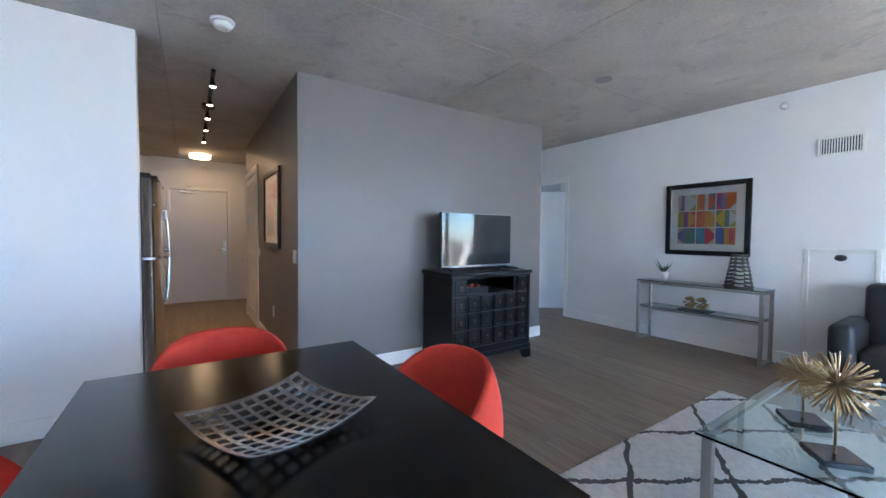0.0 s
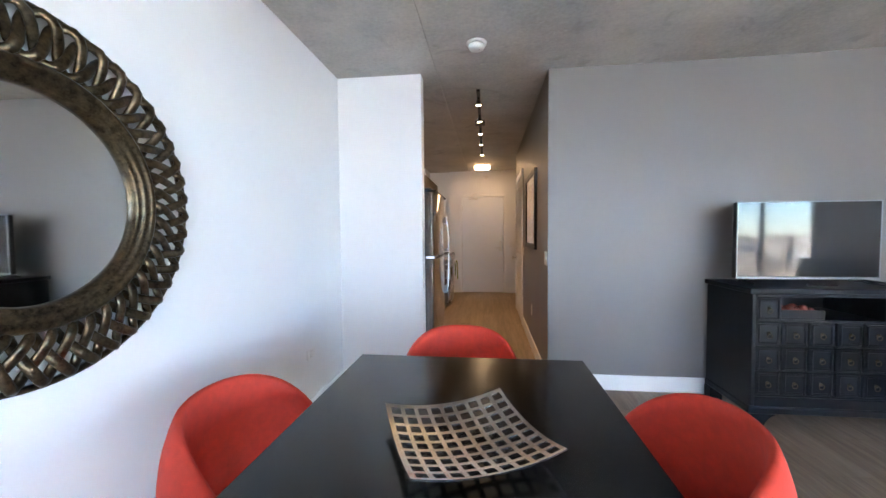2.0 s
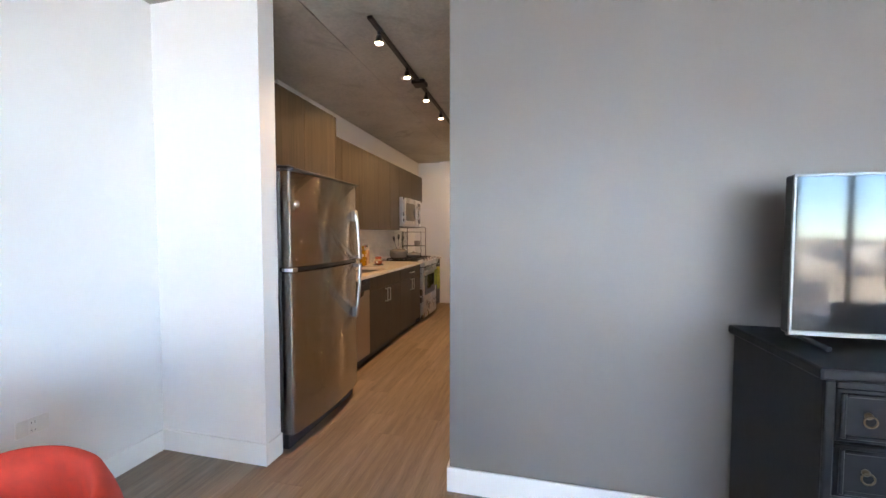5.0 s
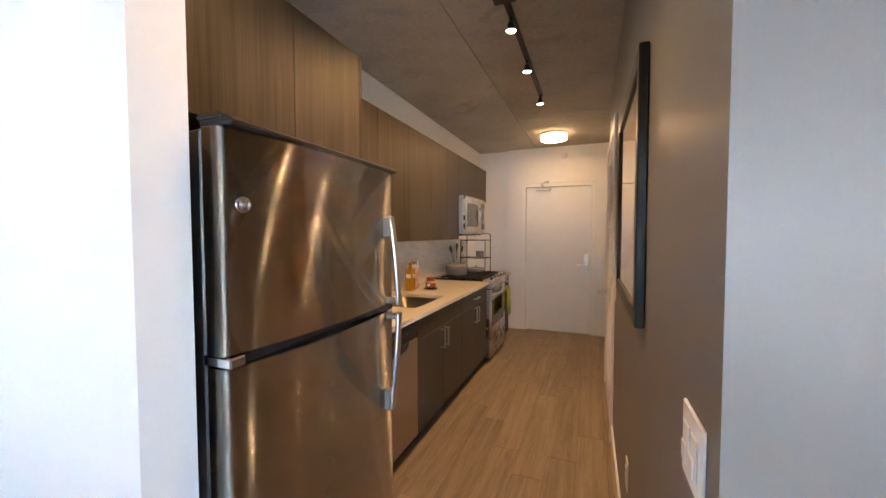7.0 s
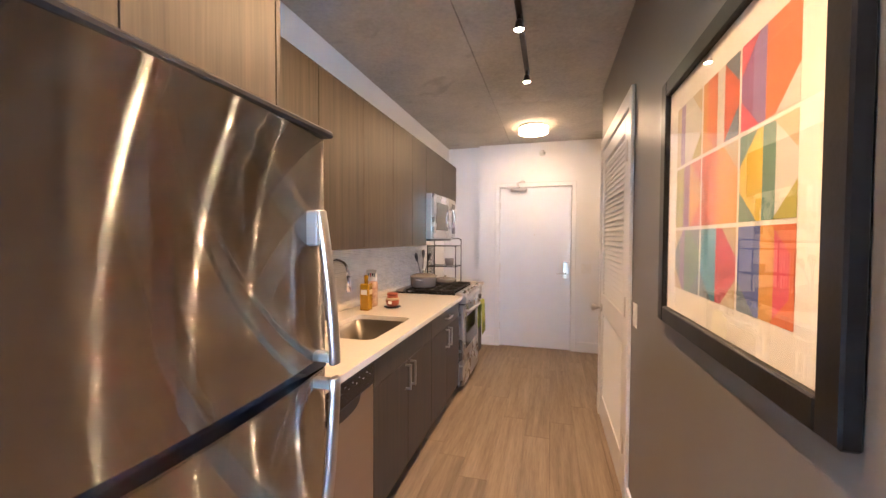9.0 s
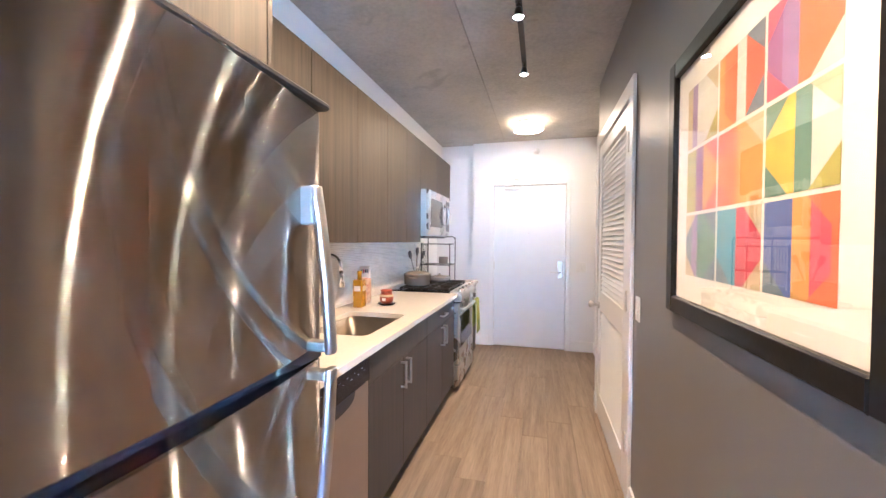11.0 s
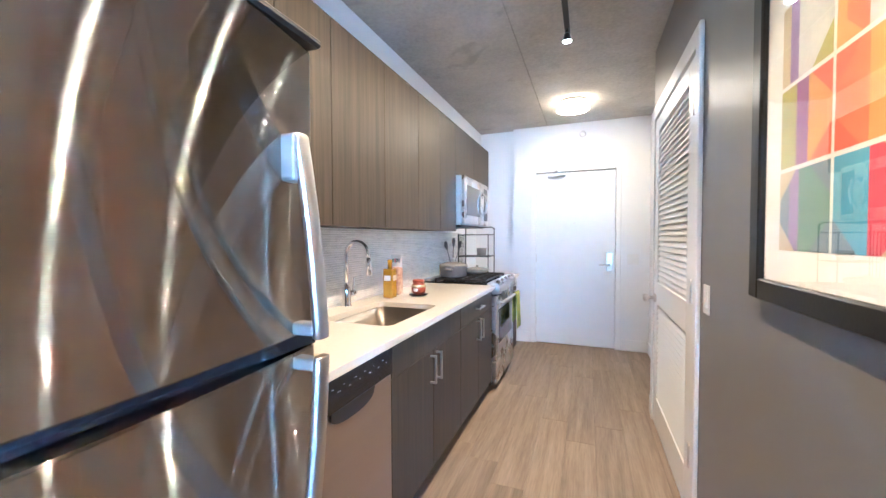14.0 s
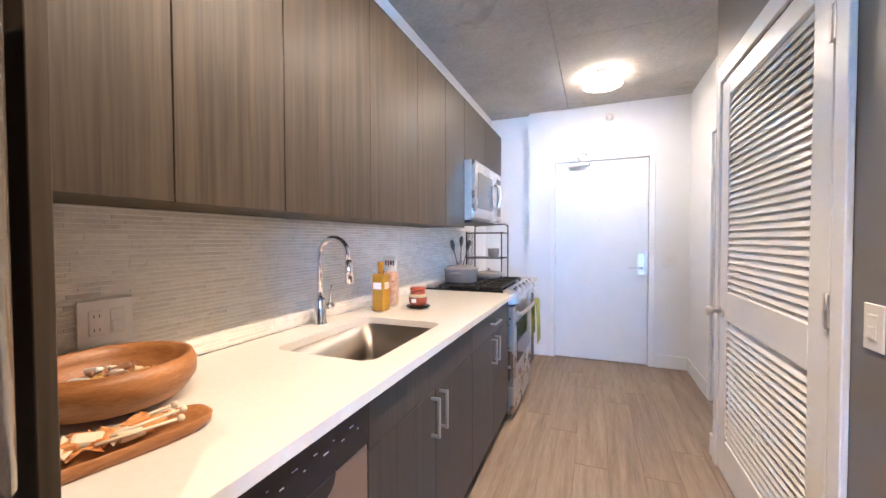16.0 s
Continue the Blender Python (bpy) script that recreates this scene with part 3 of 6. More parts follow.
# base cabinets
BX = 1.285
TK = 0.10
def base_unit(y0, y1, doors, drawers, label):
    c = thing("base_cabinet", (XK, (y0 + y1) / 2, 0), label, "cabinet", "base cabinets")
    bm = bmesh.new()
    box(bm, XK + 0.001, BX - 0.021, y0 + 0.001, y1 - 0.001, TK, 0.60)
    box(bm, XK + 0.001, XK + 0.03, y0 + 0.001, y1 - 0.001, 0.60, TOP - 0.031)
    box(bm, BX - 0.04, BX - 0.021, y0 + 0.001, y1 - 0.001, 0.60, TOP - 0.031)
    for y in (y0 + 0.001, y1 - 0.019):
        box(bm, XK + 0.03, BX - 0.04, y, y + 0.018, 0.60, TOP - 0.031)
    part("body", bm, WOODCAB, c)
    part("toe_kick", cube(XK + 0.01, BX - 0.07, y0 + 0.001, y1 - 0.001, 0, TK), BLACK, c)
    zt = TOP - 0.036
    zs = 0.735
    for a, b, pull in drawers:
        o = part("drawer", cube(BX - 0.02, BX, a + 0.0018, b - 0.0018, zs + 0.002, zt, bevel=0.0012), WOODCAB, c)
        if pull:
            bar_pull(o, BX, (a + b) / 2, (zs + zt) / 2, 0.15, False)
    for a, b, side in doors:
        o = part("door", cube(BX - 0.02, BX, a + 0.0018, b - 0.0018, TK + 0.005, zs - 0.002, bevel=0.0012), WOODCAB, c)
        bar_pull(o, BX, b - 0.04 if side > 0 else a + 0.04, 0.645, 0.15)
    return c


base_unit(7.312, 8.23, [(7.312, 7.77, 1), (7.77, 8.23, -1)], [(7.312, 8.23, False)], "dark wood grain sink cabinet with two doors")
base_unit(8.23, 9.075, [(8.23, 8.65, 1), (8.65, 9.075, -1)], [(8.23, 9.075, True)], "dark wood grain base cabinet with a drawer and two doors")
base_unit(9.875, 10.27, [(9.875, 10.27, -1)], [(9.875, 10.27, True)], "narrow dark wood grain base cabinet past the range")

# worktop with a sink cut-out
SX0, SX1, SY0, SY1 = 0.80, 1.20, 7.46, 8.05
CX = 1.315
def worktop(name, pieces, label):
    bm = bmesh.new()
    for b in pieces:
        box(bm, *b)
    bmesh.ops.remove_doubles(bm, verts=bm.verts, dist=0.0001)
    return tagged(part(name, bm, QUARTZ), label, "worktop")


zb = TOP - 0.03
def slab_with_hole(x0, x1, y0, y1, hx0, hx1, hy0, hy1, r, z0, z1):
    """A slab with a round-cornered hole through it."""
    bm = bmesh.new()
    n = 6
    inner = []
    for cx, cy, a0 in ((hx1 - r, hy1 - r, 0), (hx0 + r, hy1 - r, 90), (hx0 + r, hy0 + r, 180), (hx1 - r, hy0 + r, 270)):
        for k in range(n + 1):
            a = radians(a0 + 90 * k / n)
            inner.append((cx + r * math.cos(a), cy + r * math.sin(a)))
    outer = [(x1, y1), (x0, y1), (x0, y0), (x1, y0)]
    for z, up in ((z1, True), (z0, False)):
        vi = [bm.verts.new((x, y, z)) for x, y in inner]
        vo = [bm.verts.new((x, y, z)) for x, y in outer]
        for q in range(4):
            seg = vi[q * (n + 1):(q + 1) * (n + 1)]
            f = [vo[q]] + seg[::-1]
            bm.faces.new(f if not up else f[::-1])
            nx = vi[((q + 1) % 4) * (n + 1)]
            f = [vo[q], seg[-1], nx, vo[(q + 1) % 4]]
            bm.faces.new(f[::-1] if not up else f)
        if up:
            ti, to = vi, vo
        else:
            bi, bo = vi, vo
    m = len(inner)
    for k in range(m):
        bm.faces.new((ti[k], ti[(k + 1) % m], bi[(k + 1) % m], bi[k]))
    for k in range(4):
        bm.faces.new((to[k], bo[k], bo[(k + 1) % 4], to[(k + 1) % 4]))
    bmesh.ops.recalc_face_normals(bm, faces=bm.faces)
    return bm, inner


bm, rim = slab_with_hole(XK + 0.012, CX, 6.705, 9.082, SX0, SX1, SY0, SY1, 0.05, zb, TOP)
tagged(part("worktop", bm, QUARTZ), "white quartz kitchen worktop with an undermount sink opening", "worktop")
tagged(part("worktop", cube(XK + 0.012, CX, 9.872, 10.27, zb, TOP, bevel=0.002), QUARTZ), "short white quartz worktop past the range", "worktop")

# sink
s = thing("sink", ((SX0 + SX1) / 2, (SY0 + SY1) / 2, zb - 0.2), "stainless steel undermount sink", "sink")
bm = bmesh.new()
cx, cy = (SX0 + SX1) / 2, (SY0 + SY1) / 2
loops = []
for sc, z in ((1.04, zb - 0.001), (1.0, zb - 0.001), (0.985, zb - 0.16), (0.95, zb - 0.19), (0.86, zb - 0.20), (0.10, zb - 0.205)):
    loops.append([bm.verts.new((cx + (x - cx) * sc, cy + (y - cy) * sc, z)) for x, y in rim])
for A, B in zip(loops, loops[1:]):
    for k in range(len(A)):
        bm.faces.new((A[k], A[(k + 1) % len(A)], B[(k + 1) % len(A)], B[k])).smooth = True
bm.faces.new(loops[-1])
part("basin", bm, surface("dull_steel", (0.30, 0.27, 0.235), 0.34, 1.0, var=0.05, bump=0.02), s)
part("drain", turned([(0.044, 0), (0.044, 0.004), (0.034, 0.003), (0.012, 0.001)], (cx, cy, zb - 0.203), 20), CHROME, s)

# tap
t = thing("tap", (0.70, 7.83, TOP), "tall chrome pull-down kitchen tap", "tap")
fx, fy = 0.70, 7.83
part("base", turned([(0.030, 0), (0.030, 0.006), (0.026, 0.012), (0.025, 0.10), (0.022, 0.115), (0.014, 0.12)], (fx, fy, TOP), 20), CHROME, t)
pts = [(fx, fy, TOP + 0.11), (fx, fy, TOP + 0.28)]
for k in range(1, 12):
    a = math.pi * k / 12
    pts.append((fx + 0.075 * (1 - math.cos(a)), fy, TOP + 0.31 + 0.075 * math.sin(a)))
pts.append((fx + 0.153, fy, TOP + 0.28))
part("spout", tube(pts, 0.0125, 14), CHROME, t)
part("spray_head", tube([(fx + 0.152, fy, TOP + 0.29), (fx + 0.155, fy, TOP + 0.26), (fx + 0.158, fy, TOP + 0.19)], [0.0135, 0.016, 0.018], 14), CHROME, t)
bm = tube([(fx, fy + 0.02, TOP + 0.07), (fx, fy + 0.075, TOP + 0.07)], 0.019, 14)
sweep(bm, [(fx, fy + 0.06, TOP + 0.075), (fx + 0.005, fy + 0.062, TOP + 0.12), (fx + 0.012, fy + 0.062, TOP + 0.17)], [0.007, 0.005, 0.005], 8)
part("lever", bm, CHROME, t)

# refrigerator
FY0, FY1, FX, FTOP, FS = 5.733, 6.592, 1.50, 1.735, 1.118
f = thing("refrigerator", (1.1, (FY0 + FY1) / 2, 0), "stainless steel top-freezer refrigerator with black sides", "refrigerator")
DARKSIDE = surface("black_side", (0.030, 0.031, 0.034), 0.35, var=0.1, bump=0.15, bscale=300)
part("body", cube(0.72, 1.425, FY0 + 0.004, FY1 - 0.004, 0.03, FTOP - 0.02, bevel=0.006), DARKSIDE, f)
def bowed_door(z0, z1):
    bm = bmesh.new()
    r, mid, half = 0.020, (FY0 + FY1) / 2, (FY1 - FY0) / 2

    def face(y):
        u = (y - mid) / half
        return FX + 0.038 * (1 - u * u)

    # bowed front between two rounded long edges
    lean = math.atan(0.076 / half * (half - r) / half)
    corner = [lean + (math.pi / 2 - lean) * k / 8 for k in range(9)]
    xc = face(FY0 + r) - r
    near = [(xc + r * math.cos(q), FY0 + r - r * math.sin(q)) for q in reversed(corner)]
    far = [(x, 2 * mid - y) for x, y in reversed(near)]
    ya, yb = near[-1][1], far[0][1]
    cols = near + [(face(ya + (yb - ya) * k / 24), ya + (yb - ya) * k / 24) for k in range(1, 24)] + far
    n = len(cols) - 1
    rows = [(z0, -0.004), (z0 + 0.004, 0.0), (z1 - 0.004, 0.0), (z1, -0.004)]
    grid = [[bm.verts.new((x + o, y, z)) for x, y in cols] for z, o in rows]
    for A, B in zip(grid, grid[1:]):
        for k in range(n):
            fc = bm.faces.new((A[k], A[k + 1], B[k + 1], B[k]))
            fc.smooth = A is grid[1]
    back = [[bm.verts.new((1.435, cols[k][1], z)) for k in (0, n)] for z in (z0, z1)]
    bm.faces.new(grid[0][::-1] + back[0])
    bm.faces.new(grid[-1] + back[1][::-1])
    bm.faces.new((grid[0][0], grid[1][0], grid[2][0], grid[3][0], back[1][0], back[0][0]))
    bm.faces.new((grid[0][n], back[0][1], back[1][1], grid[3][n], grid[2][n], grid[1][n]))
    bm.faces.new((back[0][0], back[1][0], back[1][1], back[0][1]))
    bmesh.ops.recalc_face_normals(bm, faces=bm.faces)
    return bm


updoor = part("freezer_door", bowed_door(FS + 0.016, FTOP - 0.02), STEEL, f)
lowdoor = part("fridge_door", bowed_door(0.10, FS - 0.016), STEEL, f)
part("door_cap", cube(1.42, 1.53, FY0 + 0.004, FY1 - 0.004, FTOP - 0.019, FTOP, bevel=0.006), BLACK, f)
part("door_gap", cube(1.415, 1.502, FY0 + 0.003, FY1 - 0.003, FS - 0.015, FS + 0.015, bevel=0.003), BLACKGLOSS, f)
part("gasket", cube(1.4255, 1.4345, FY0 + 0.008, FY1 - 0.008, 0.10, FTOP - 0.022), BLACK, f)
part("kick_grille", cube(1.38, 1.46, FY0 + 0.01, FY1 - 0.01, 0.0, 0.09, bevel=0.004), BLACK, f)
part("hinge_cover", cube(1.40, 1.49, FY0 + 0.01, FY0 + 0.09, FTOP + 0.001, FTOP + 0.018, bevel=0.006), BLACK, f)
bm = cube(1.43, 1.515, FY0 + 0.002, FY0 + 0.05, FS - 0.014, FS + 0.014, bevel=0.004)
part("middle_hinge", bm, CHROME, f)
HY = FY1 - 0.070


def grip(pts, w, d):
    """A bar of rounded, flattened section along pts."""
    bm = bmesh.new()
    rings = []
    for k, p in enumerate(pts):
        tip = 0.86 if k in (0, len(pts) - 1) else 1.0
        ring = []
        for i in range(20):
            q = 2 * math.pi * i / 20
            cq, sq = math.cos(q), math.sin(q)
            ring.append(bm.verts.new((p[0] + tip * d * math.copysign(abs(cq) ** 0.75, cq), p[1] + tip * w * math.copysign(abs(sq) ** 0.75, sq), p[2])))
        rings.append(ring)
    for A, B in zip(rings, rings[1:]):
        for i in range(20):
            bm.faces.new((A[i], A[(i + 1) % 20], B[(i + 1) % 20], B[i])).smooth = True
    bm.faces.new(rings[0])
    bm.faces.new(rings[-1][::-1])
    bmesh.ops.recalc_face_normals(bm, faces=bm.faces)
    return bm


MOUNT = surface("dull_mount_steel", (0.26, 0.265, 0.27), 0.6, 0.6, var=0.05, bump=0.0)
for up, za, zb in ((1, FS + 0.020, FS + 0.40), (-1, FS - 0.020, FS - 0.44)):
    x0 = FX + 0.012
    pts = []
    for k in range(17):
        u = min(max((k - 1) / 14, 0), 1)
        z = za + (zb - za) * u + (-up * 0.003 if k == 0 else up * 0.003 if k == 16 else 0)
        pts.append((x0 + 0.054 - 0.025 * u * u, HY + 0.004 - 0.022 * u, z))
    o = part("handle", grip(pts, 0.0175, 0.011), STEEL_PLAIN, updoor if up > 0 else lowdoor, "long slightly bowed satin steel handle")
    lo, hi = sorted((za + up * 0.002, za + up * 0.026))
    part("mount", cube(x0 - 0.006, x0 + 0.050, HY - 0.014, HY + 0.018, lo, hi, bevel=0.006, seg=2), MOUNT, o, "dull steel mounting foot")
    lo, hi = sorted((zb + up * 0.002, zb - up * 0.085))
    part("mount", cube(x0 - 0.010, x0 + 0.036, HY - 0.040, HY + 0.004, lo, hi, bevel=0.006, seg=2), MOUNT, o)
bm = turned([(0.022, -0.002), (0.022, 0.005), (0.018, 0.007), (0.016, 0.004), (0.004, 0.005)], (0, 0, 0), 24, "x")
for k in range(3):
    ring = [(0.0055, (k - 1) * 0.006 + 0.006 * math.cos(2 * math.pi * i / 12), 0.006 * math.sin(2 * math.pi * i / 12)) for i in range(12)]
    sweep(bm, ring, 0.0012, 5, closed=True, up=(1, 0, 0))
bm.transform(Matrix.Translation((FX + 0.009, 5.786, 1.522)) @ Matrix.Rotation(-0.155, 4, "Z"))
part("badge", bm, CHROME, f, "round chrome badge")

# dishwasher
d = thing("dishwasher", (1.0, 7.02, 0), "stainless steel dishwasher with a black control strip", "dishwasher")
part("body", cube(XK + 0.05, BX - 0.04, 6.709, 7.306, 0.10, TOP - 0.034), BLACK, d)
part("toe_kick", cube(XK + 0.05, BX - 0.07, 6.709, 7.306, 0, 0.099), BLACK, d)
part("door", cube(BX - 0.038, BX + 0.004, 6.711, 7.304, 0.105, 0.765, bevel=0.004), DOOR_STEEL, d)
panel = part("control_panel", cube(BX - 0.038, BX + 0.012, 6.711, 7.304, 0.768, TOP - 0.036, bevel=0.005), BLACKGLOSS, d)
bm = bmesh.new()
n = 14
for k in range(n):
    a0, a1 = math.pi * k / n, math.pi * (k + 1) / n
    c0, c1 = 7.03 + 0.13 * math.cos(a0), 7.03 + 0.13 * math.cos(a1)
    z0, z1 = 0.768 - 0.05 * math.sin(a0) ** 0.6, 0.768 - 0.05 * math.sin(a1) ** 0.6
    v = [bm.verts.new(p) for p in ((BX + 0.009, c0, 0.772), (BX + 0.009, c1, 0.772), (BX + 0.006, c1, z1), (BX + 0.006, c0, z0))]
    bm.faces.new(v)
bmesh.ops.remove_doubles(bm, verts=bm.verts, dist=0.0001)
r = bmesh.ops.extrude_face_region(bm, geom=bm.faces[:])
bmesh.ops.translate(bm, verts=[g for g in r["geom"] if isinstance(g, bmesh.types.BMVert)], vec=(0.005, 0, 0))
bmesh.ops.recalc_face_normals(bm, faces=bm.faces)
part("pocket_handle", bm, BLACK, panel)
INK = plain("pale_print", (0.42, 0.43, 0.45), 0.5)
for k in range(16):
    y = 6.78 + k * 0.031
    w = 0.006 + 0.005 * (k % 3)
    z = 0.846 - 0.016 * (k % 2)
    part("marking", cube(BX + 0.0121, BX + 0.0126, y, y + w, z, z + 0.0025), INK, panel)

# gas range
GY0, GY1 = 9.088, 9.868
g = thing("gas_range", (1.0, (GY0 + GY1) / 2, 0), "stainless steel slide-in gas range with black grates", "stove")
part("body", cube(XK + 0.013, 1.272, GY0 + 0.002, GY1 - 0.002, 0.05, TOP - 0.01), BLACK, g)
part("leg", cube(0.8, 1.22, GY0 + 0.03, GY1 - 0.03, 0, 0.05), BLACK, g)
part("side_trim", cube(1.273, 1.33, GY0 + 0.002, GY1 - 0.002, 0.83, 0.90, bevel=0.004), BLACK, g)
part("cooktop", cube(XK + 0.013, 1.25, GY0 + 0.002, GY1 - 0.002, TOP - 0.009, TOP + 0.012, bevel=0.005), BLACKGLOSS, g)
part("back_vent", cube(XK + 0.014, 0.72, GY0 + 0.01, GY1 - 0.01, TOP + 0.0125, TOP + 0.035, bevel=0.008, seg=2), STEEL_PLAIN, g)
for k in range(3):
    y0 = GY0 + 0.015 + k * 0.25
    y1 = y0 + 0.245
    bm = bmesh.new()
    z = TOP + 0.035
    for a in (y0 + 0.006, (y0 + y1) / 2, y1 - 0.006):
        box(bm, 0.75, 1.23, a - 0.006, a + 0.006, z - 0.008, z + 0.006, 0.002)
    for x in (0.755, 0.90, 0.99, 1.08, 1.225):
        box(bm, x - 0.006, x + 0.006, y0, y1, z - 0.008, z + 0.004, 0.002)
    for x in (0.757, 1.223):
        for a in (y0 + 0.008, y1 - 0.008):
            box(bm, x - 0.007, x + 0.007, a - 0.007, a + 0.007, TOP + 0.012, z - 0.006)
    part("grate", bm, IRON, g)
    for x in (0.86, 1.12):
        part("burner", turned([(0.045, 0), (0.045, 0.01), (0.03, 0.014), (0.03, 0.02), (0.005, 0.021)], (x, (y0 + y1) / 2, TOP + 0.012), 16), IRON, g)
bm = bmesh.new()
prof = [(1.24, 0.935), (1.275, 0.945), (1.335, 0.925), (1.352, 0.895), (1.345, 0.845), (1.28, 0.84)]
for y in (GY0 + 0.001, GY1 - 0.001):
    bm.faces.new([bm.verts.new((x, y, z)) for x, z in prof])
bm.verts.ensure_lookup_table()
m = len(prof)
for k in range(m):
    bm.faces.new((bm.verts[k], bm.verts[(k + 1) % m], bm.verts[m + (k + 1) % m], bm.verts[m + k]))
bmesh.ops.recalc_face_normals(bm, faces=bm.faces)
part("control_panel", bm, RANGE_STEEL, g)
for k in range(5):
    y = GY0 + 0.09 + k * 0.15
    o = Vector((1.318, y, 0.925))
    dn = Vector((0.55, 0, 0.83)).normalized()
    part("knob", tube([o, o + dn * 0.008, o + dn * 0.012, o + dn * 0.034, o + dn * 0.036], [0.028, 0.028, 0.024, 0.022, 0.017], 20), CHROME, g)
bm = cube(1.274, 1.322, GY0 + 0.004, GY1 - 0.004, 0.265, 0.825, bevel=0.006)
od = part("oven_door", bm, RANGE_STEEL, g)
part("oven_window", cube(1.3225, 1.326, GY0 + 0.10, GY1 - 0.10, 0.40, 0.70, bevel=0.001), BLACKGLOSS, od)
bm = tube([(1.372, GY0 + 0.04, 0.775), (1.385, (GY0 + GY1) / 2, 0.775), (1.372, GY1 - 0.04, 0.775)], 0.013, 12)
for y in (GY0 + 0.05, GY1 - 0.05):
    sweep(bm, [(1.32, y, 0.775), (1.375, y, 0.775)], 0.011, 10)
part("oven_handle", bm, STEEL_PLAIN, od)
part("drawer", cube(1.274, 1.322, GY0 + 0.004, GY1 - 0.004, 0.062, 0.255, bevel=0.006), RANGE_STEEL, g)

# microwave
MX = 1.035
mw = thing("microwave", (0.85, 9.5, 1.44), "stainless steel over-range microwave with a curved handle", "microwave")
part("body", cube(XK + 0.013, MX - 0.032, 9.105, 9.925, 1.445, 1.880, bevel=0.004), surface("pale_case", (0.50, 0.53, 0.57), 0.3, 0.8, var=0.02, bump=0.0), mw)
md = part("door", cube(MX - 0.03, MX, 9.105, 9.925, 1.452, 1.878, bevel=0.006), RANGE_STEEL, mw, "bright steel door")
part("window", cube(MX + 0.0005, MX + 0.003, 9.17, 9.60, 1.53, 1.80, bevel=0.001), surface("smoked_glass", (0.07, 0.068, 0.066), 0.12), md)
part("handle", tube([(MX, 9.70, 1.56), (MX + 0.035, 9.70, 1.58), (MX + 0.05, 9.70, 1.665), (MX + 0.035, 9.70, 1.75), (MX, 9.70, 1.77)], 0.013, 12), CHROME, md)
part("keypad", cube(MX + 0.0005, MX + 0.002, 9.76, 9.90, 1.50, 1.83), BLACKGLOSS, md)
part("underside", cube(0.68, 0.99, 9.14, 9.89, 1.425, 1.444, bevel=0.003), BLACK, mw)

# ---- lamps and ceiling fittings ----
BULB = glow("warm_bulb", (1.0, 0.76, 0.42), 2.5)
SHADE = glow("lit_diffuser", (1.0, 0.62, 0.31), 1.6)
SIDE = glow("lit_side", (1.0, 0.60, 0.28), 0.6)
t = thing("track_light", (TRACK_X, 7.2, H), "black ceiling track with five small spotlights, lit", "track light")
part("track", cube(TRACK_X - 0.017, TRACK_X + 0.017, 5.98, 8.62, H - 0.022, H - 0.0005, bevel=0.003), BLACK, t)
part("feed_box", cube(TRACK_X - 0.06, TRACK_X + 0.06, 6.98, 7.10, H - 0.036, H - 0.001, bevel=0.006), BLACK, t)
for y in BULBS:
    bm = tube([(TRACK_X, y, H - 0.022), (TRACK_X, y, H - 0.05)], 0.012, 10)
    spin(bm, [(0.014, H - 0.048), (0.020, H - 0.06), (0.024, H - 0.085), (0.034, H - 0.105), (0.031, H - 0.105), (0.02, H - 0.085)], (TRACK_X, y, 0), 18)
    head = part("spotlight", bm, BLACK, t)
    part("bulb", turned([(0.001, H - 0.108), (0.018, H - 0.106), (0.027, H - 0.100), (0.024, H - 0.09)], (TRACK_X, y, 0), 14), BULB, head)
DX, DY, DR = 1.897, 10.03, 0.16
c = thing("dome_light", (DX, DY, H), "round flush ceiling light with a glowing drum diffuser", "ceiling light")
part("base", turned([(0.125, H - 0.001), (0.125, H - 0.018), (0.10, H - 0.019)], (DX, DY, 0), 40), TRIM, c)
part("side_diffuser", turned([(DR - 0.006, H - 0.022), (DR - 0.002, H - 0.022), (DR - 0.002, H - 0.078), (DR - 0.006, H - 0.078)], (DX, DY, 0), 48, ring=True), SIDE, c)
part("diffuser", turned([(DR - 0.007, H - 0.074), (DR - 0.02, H - 0.082), (DR * 0.5, H - 0.090), (0.001, H - 0.092)], (DX, DY, 0), 48), SHADE, c)
for z in (0.021, 0.079):
    part("trim_ring", turned([(DR - 0.001, H - z + 0.004), (DR + 0.003, H - z + 0.003), (DR + 0.003, H - z - 0.003), (DR - 0.001, H - z - 0.004)], (DX, DY, 0), 48, ring=True), NICKEL, c)
part("back_plate", turned([(DR - 0.007, H - 0.0205), (0.001, H - 0.0205)], (DX, DY, 0), 40), TRIM, c)

PLAST = plain("white_plastic", (0.78, 0.77, 0.74), 0.4)
s = thing("smoke_detector", (1.92, 5.10, H), "round white smoke detector on the concrete ceiling", "smoke detector")
part("base", turned([(0.072, H - 0.001), (0.072, H - 0.014), (0.06, H - 0.016)], (1.92, 5.10, 0), 28), PLAST, s)
part("cover", turned([(0.055, H - 0.016), (0.06, H - 0.03), (0.05, H - 0.048), (0.03, H - 0.054), (0.001, H - 0.055)], (1.92, 5.10, 0), 28), PLAST, s)
part("led", turned([(0.004, H - 0.056), (0.003, H - 0.0585)], (1.94, 5.09, 0), 8), BLACK, s)
tagged(part("ceiling_plate", turned([(0.07, H - 0.001), (0.07, H - 0.006), (0.06, H - 0.008), (0.001, H - 0.008)], (4.78, 4.23, 0), 28), plain("grey_plate", (0.26, 0.25, 0.24), 0.6)), "round grey cover plate on the concrete ceiling", "cover plate")

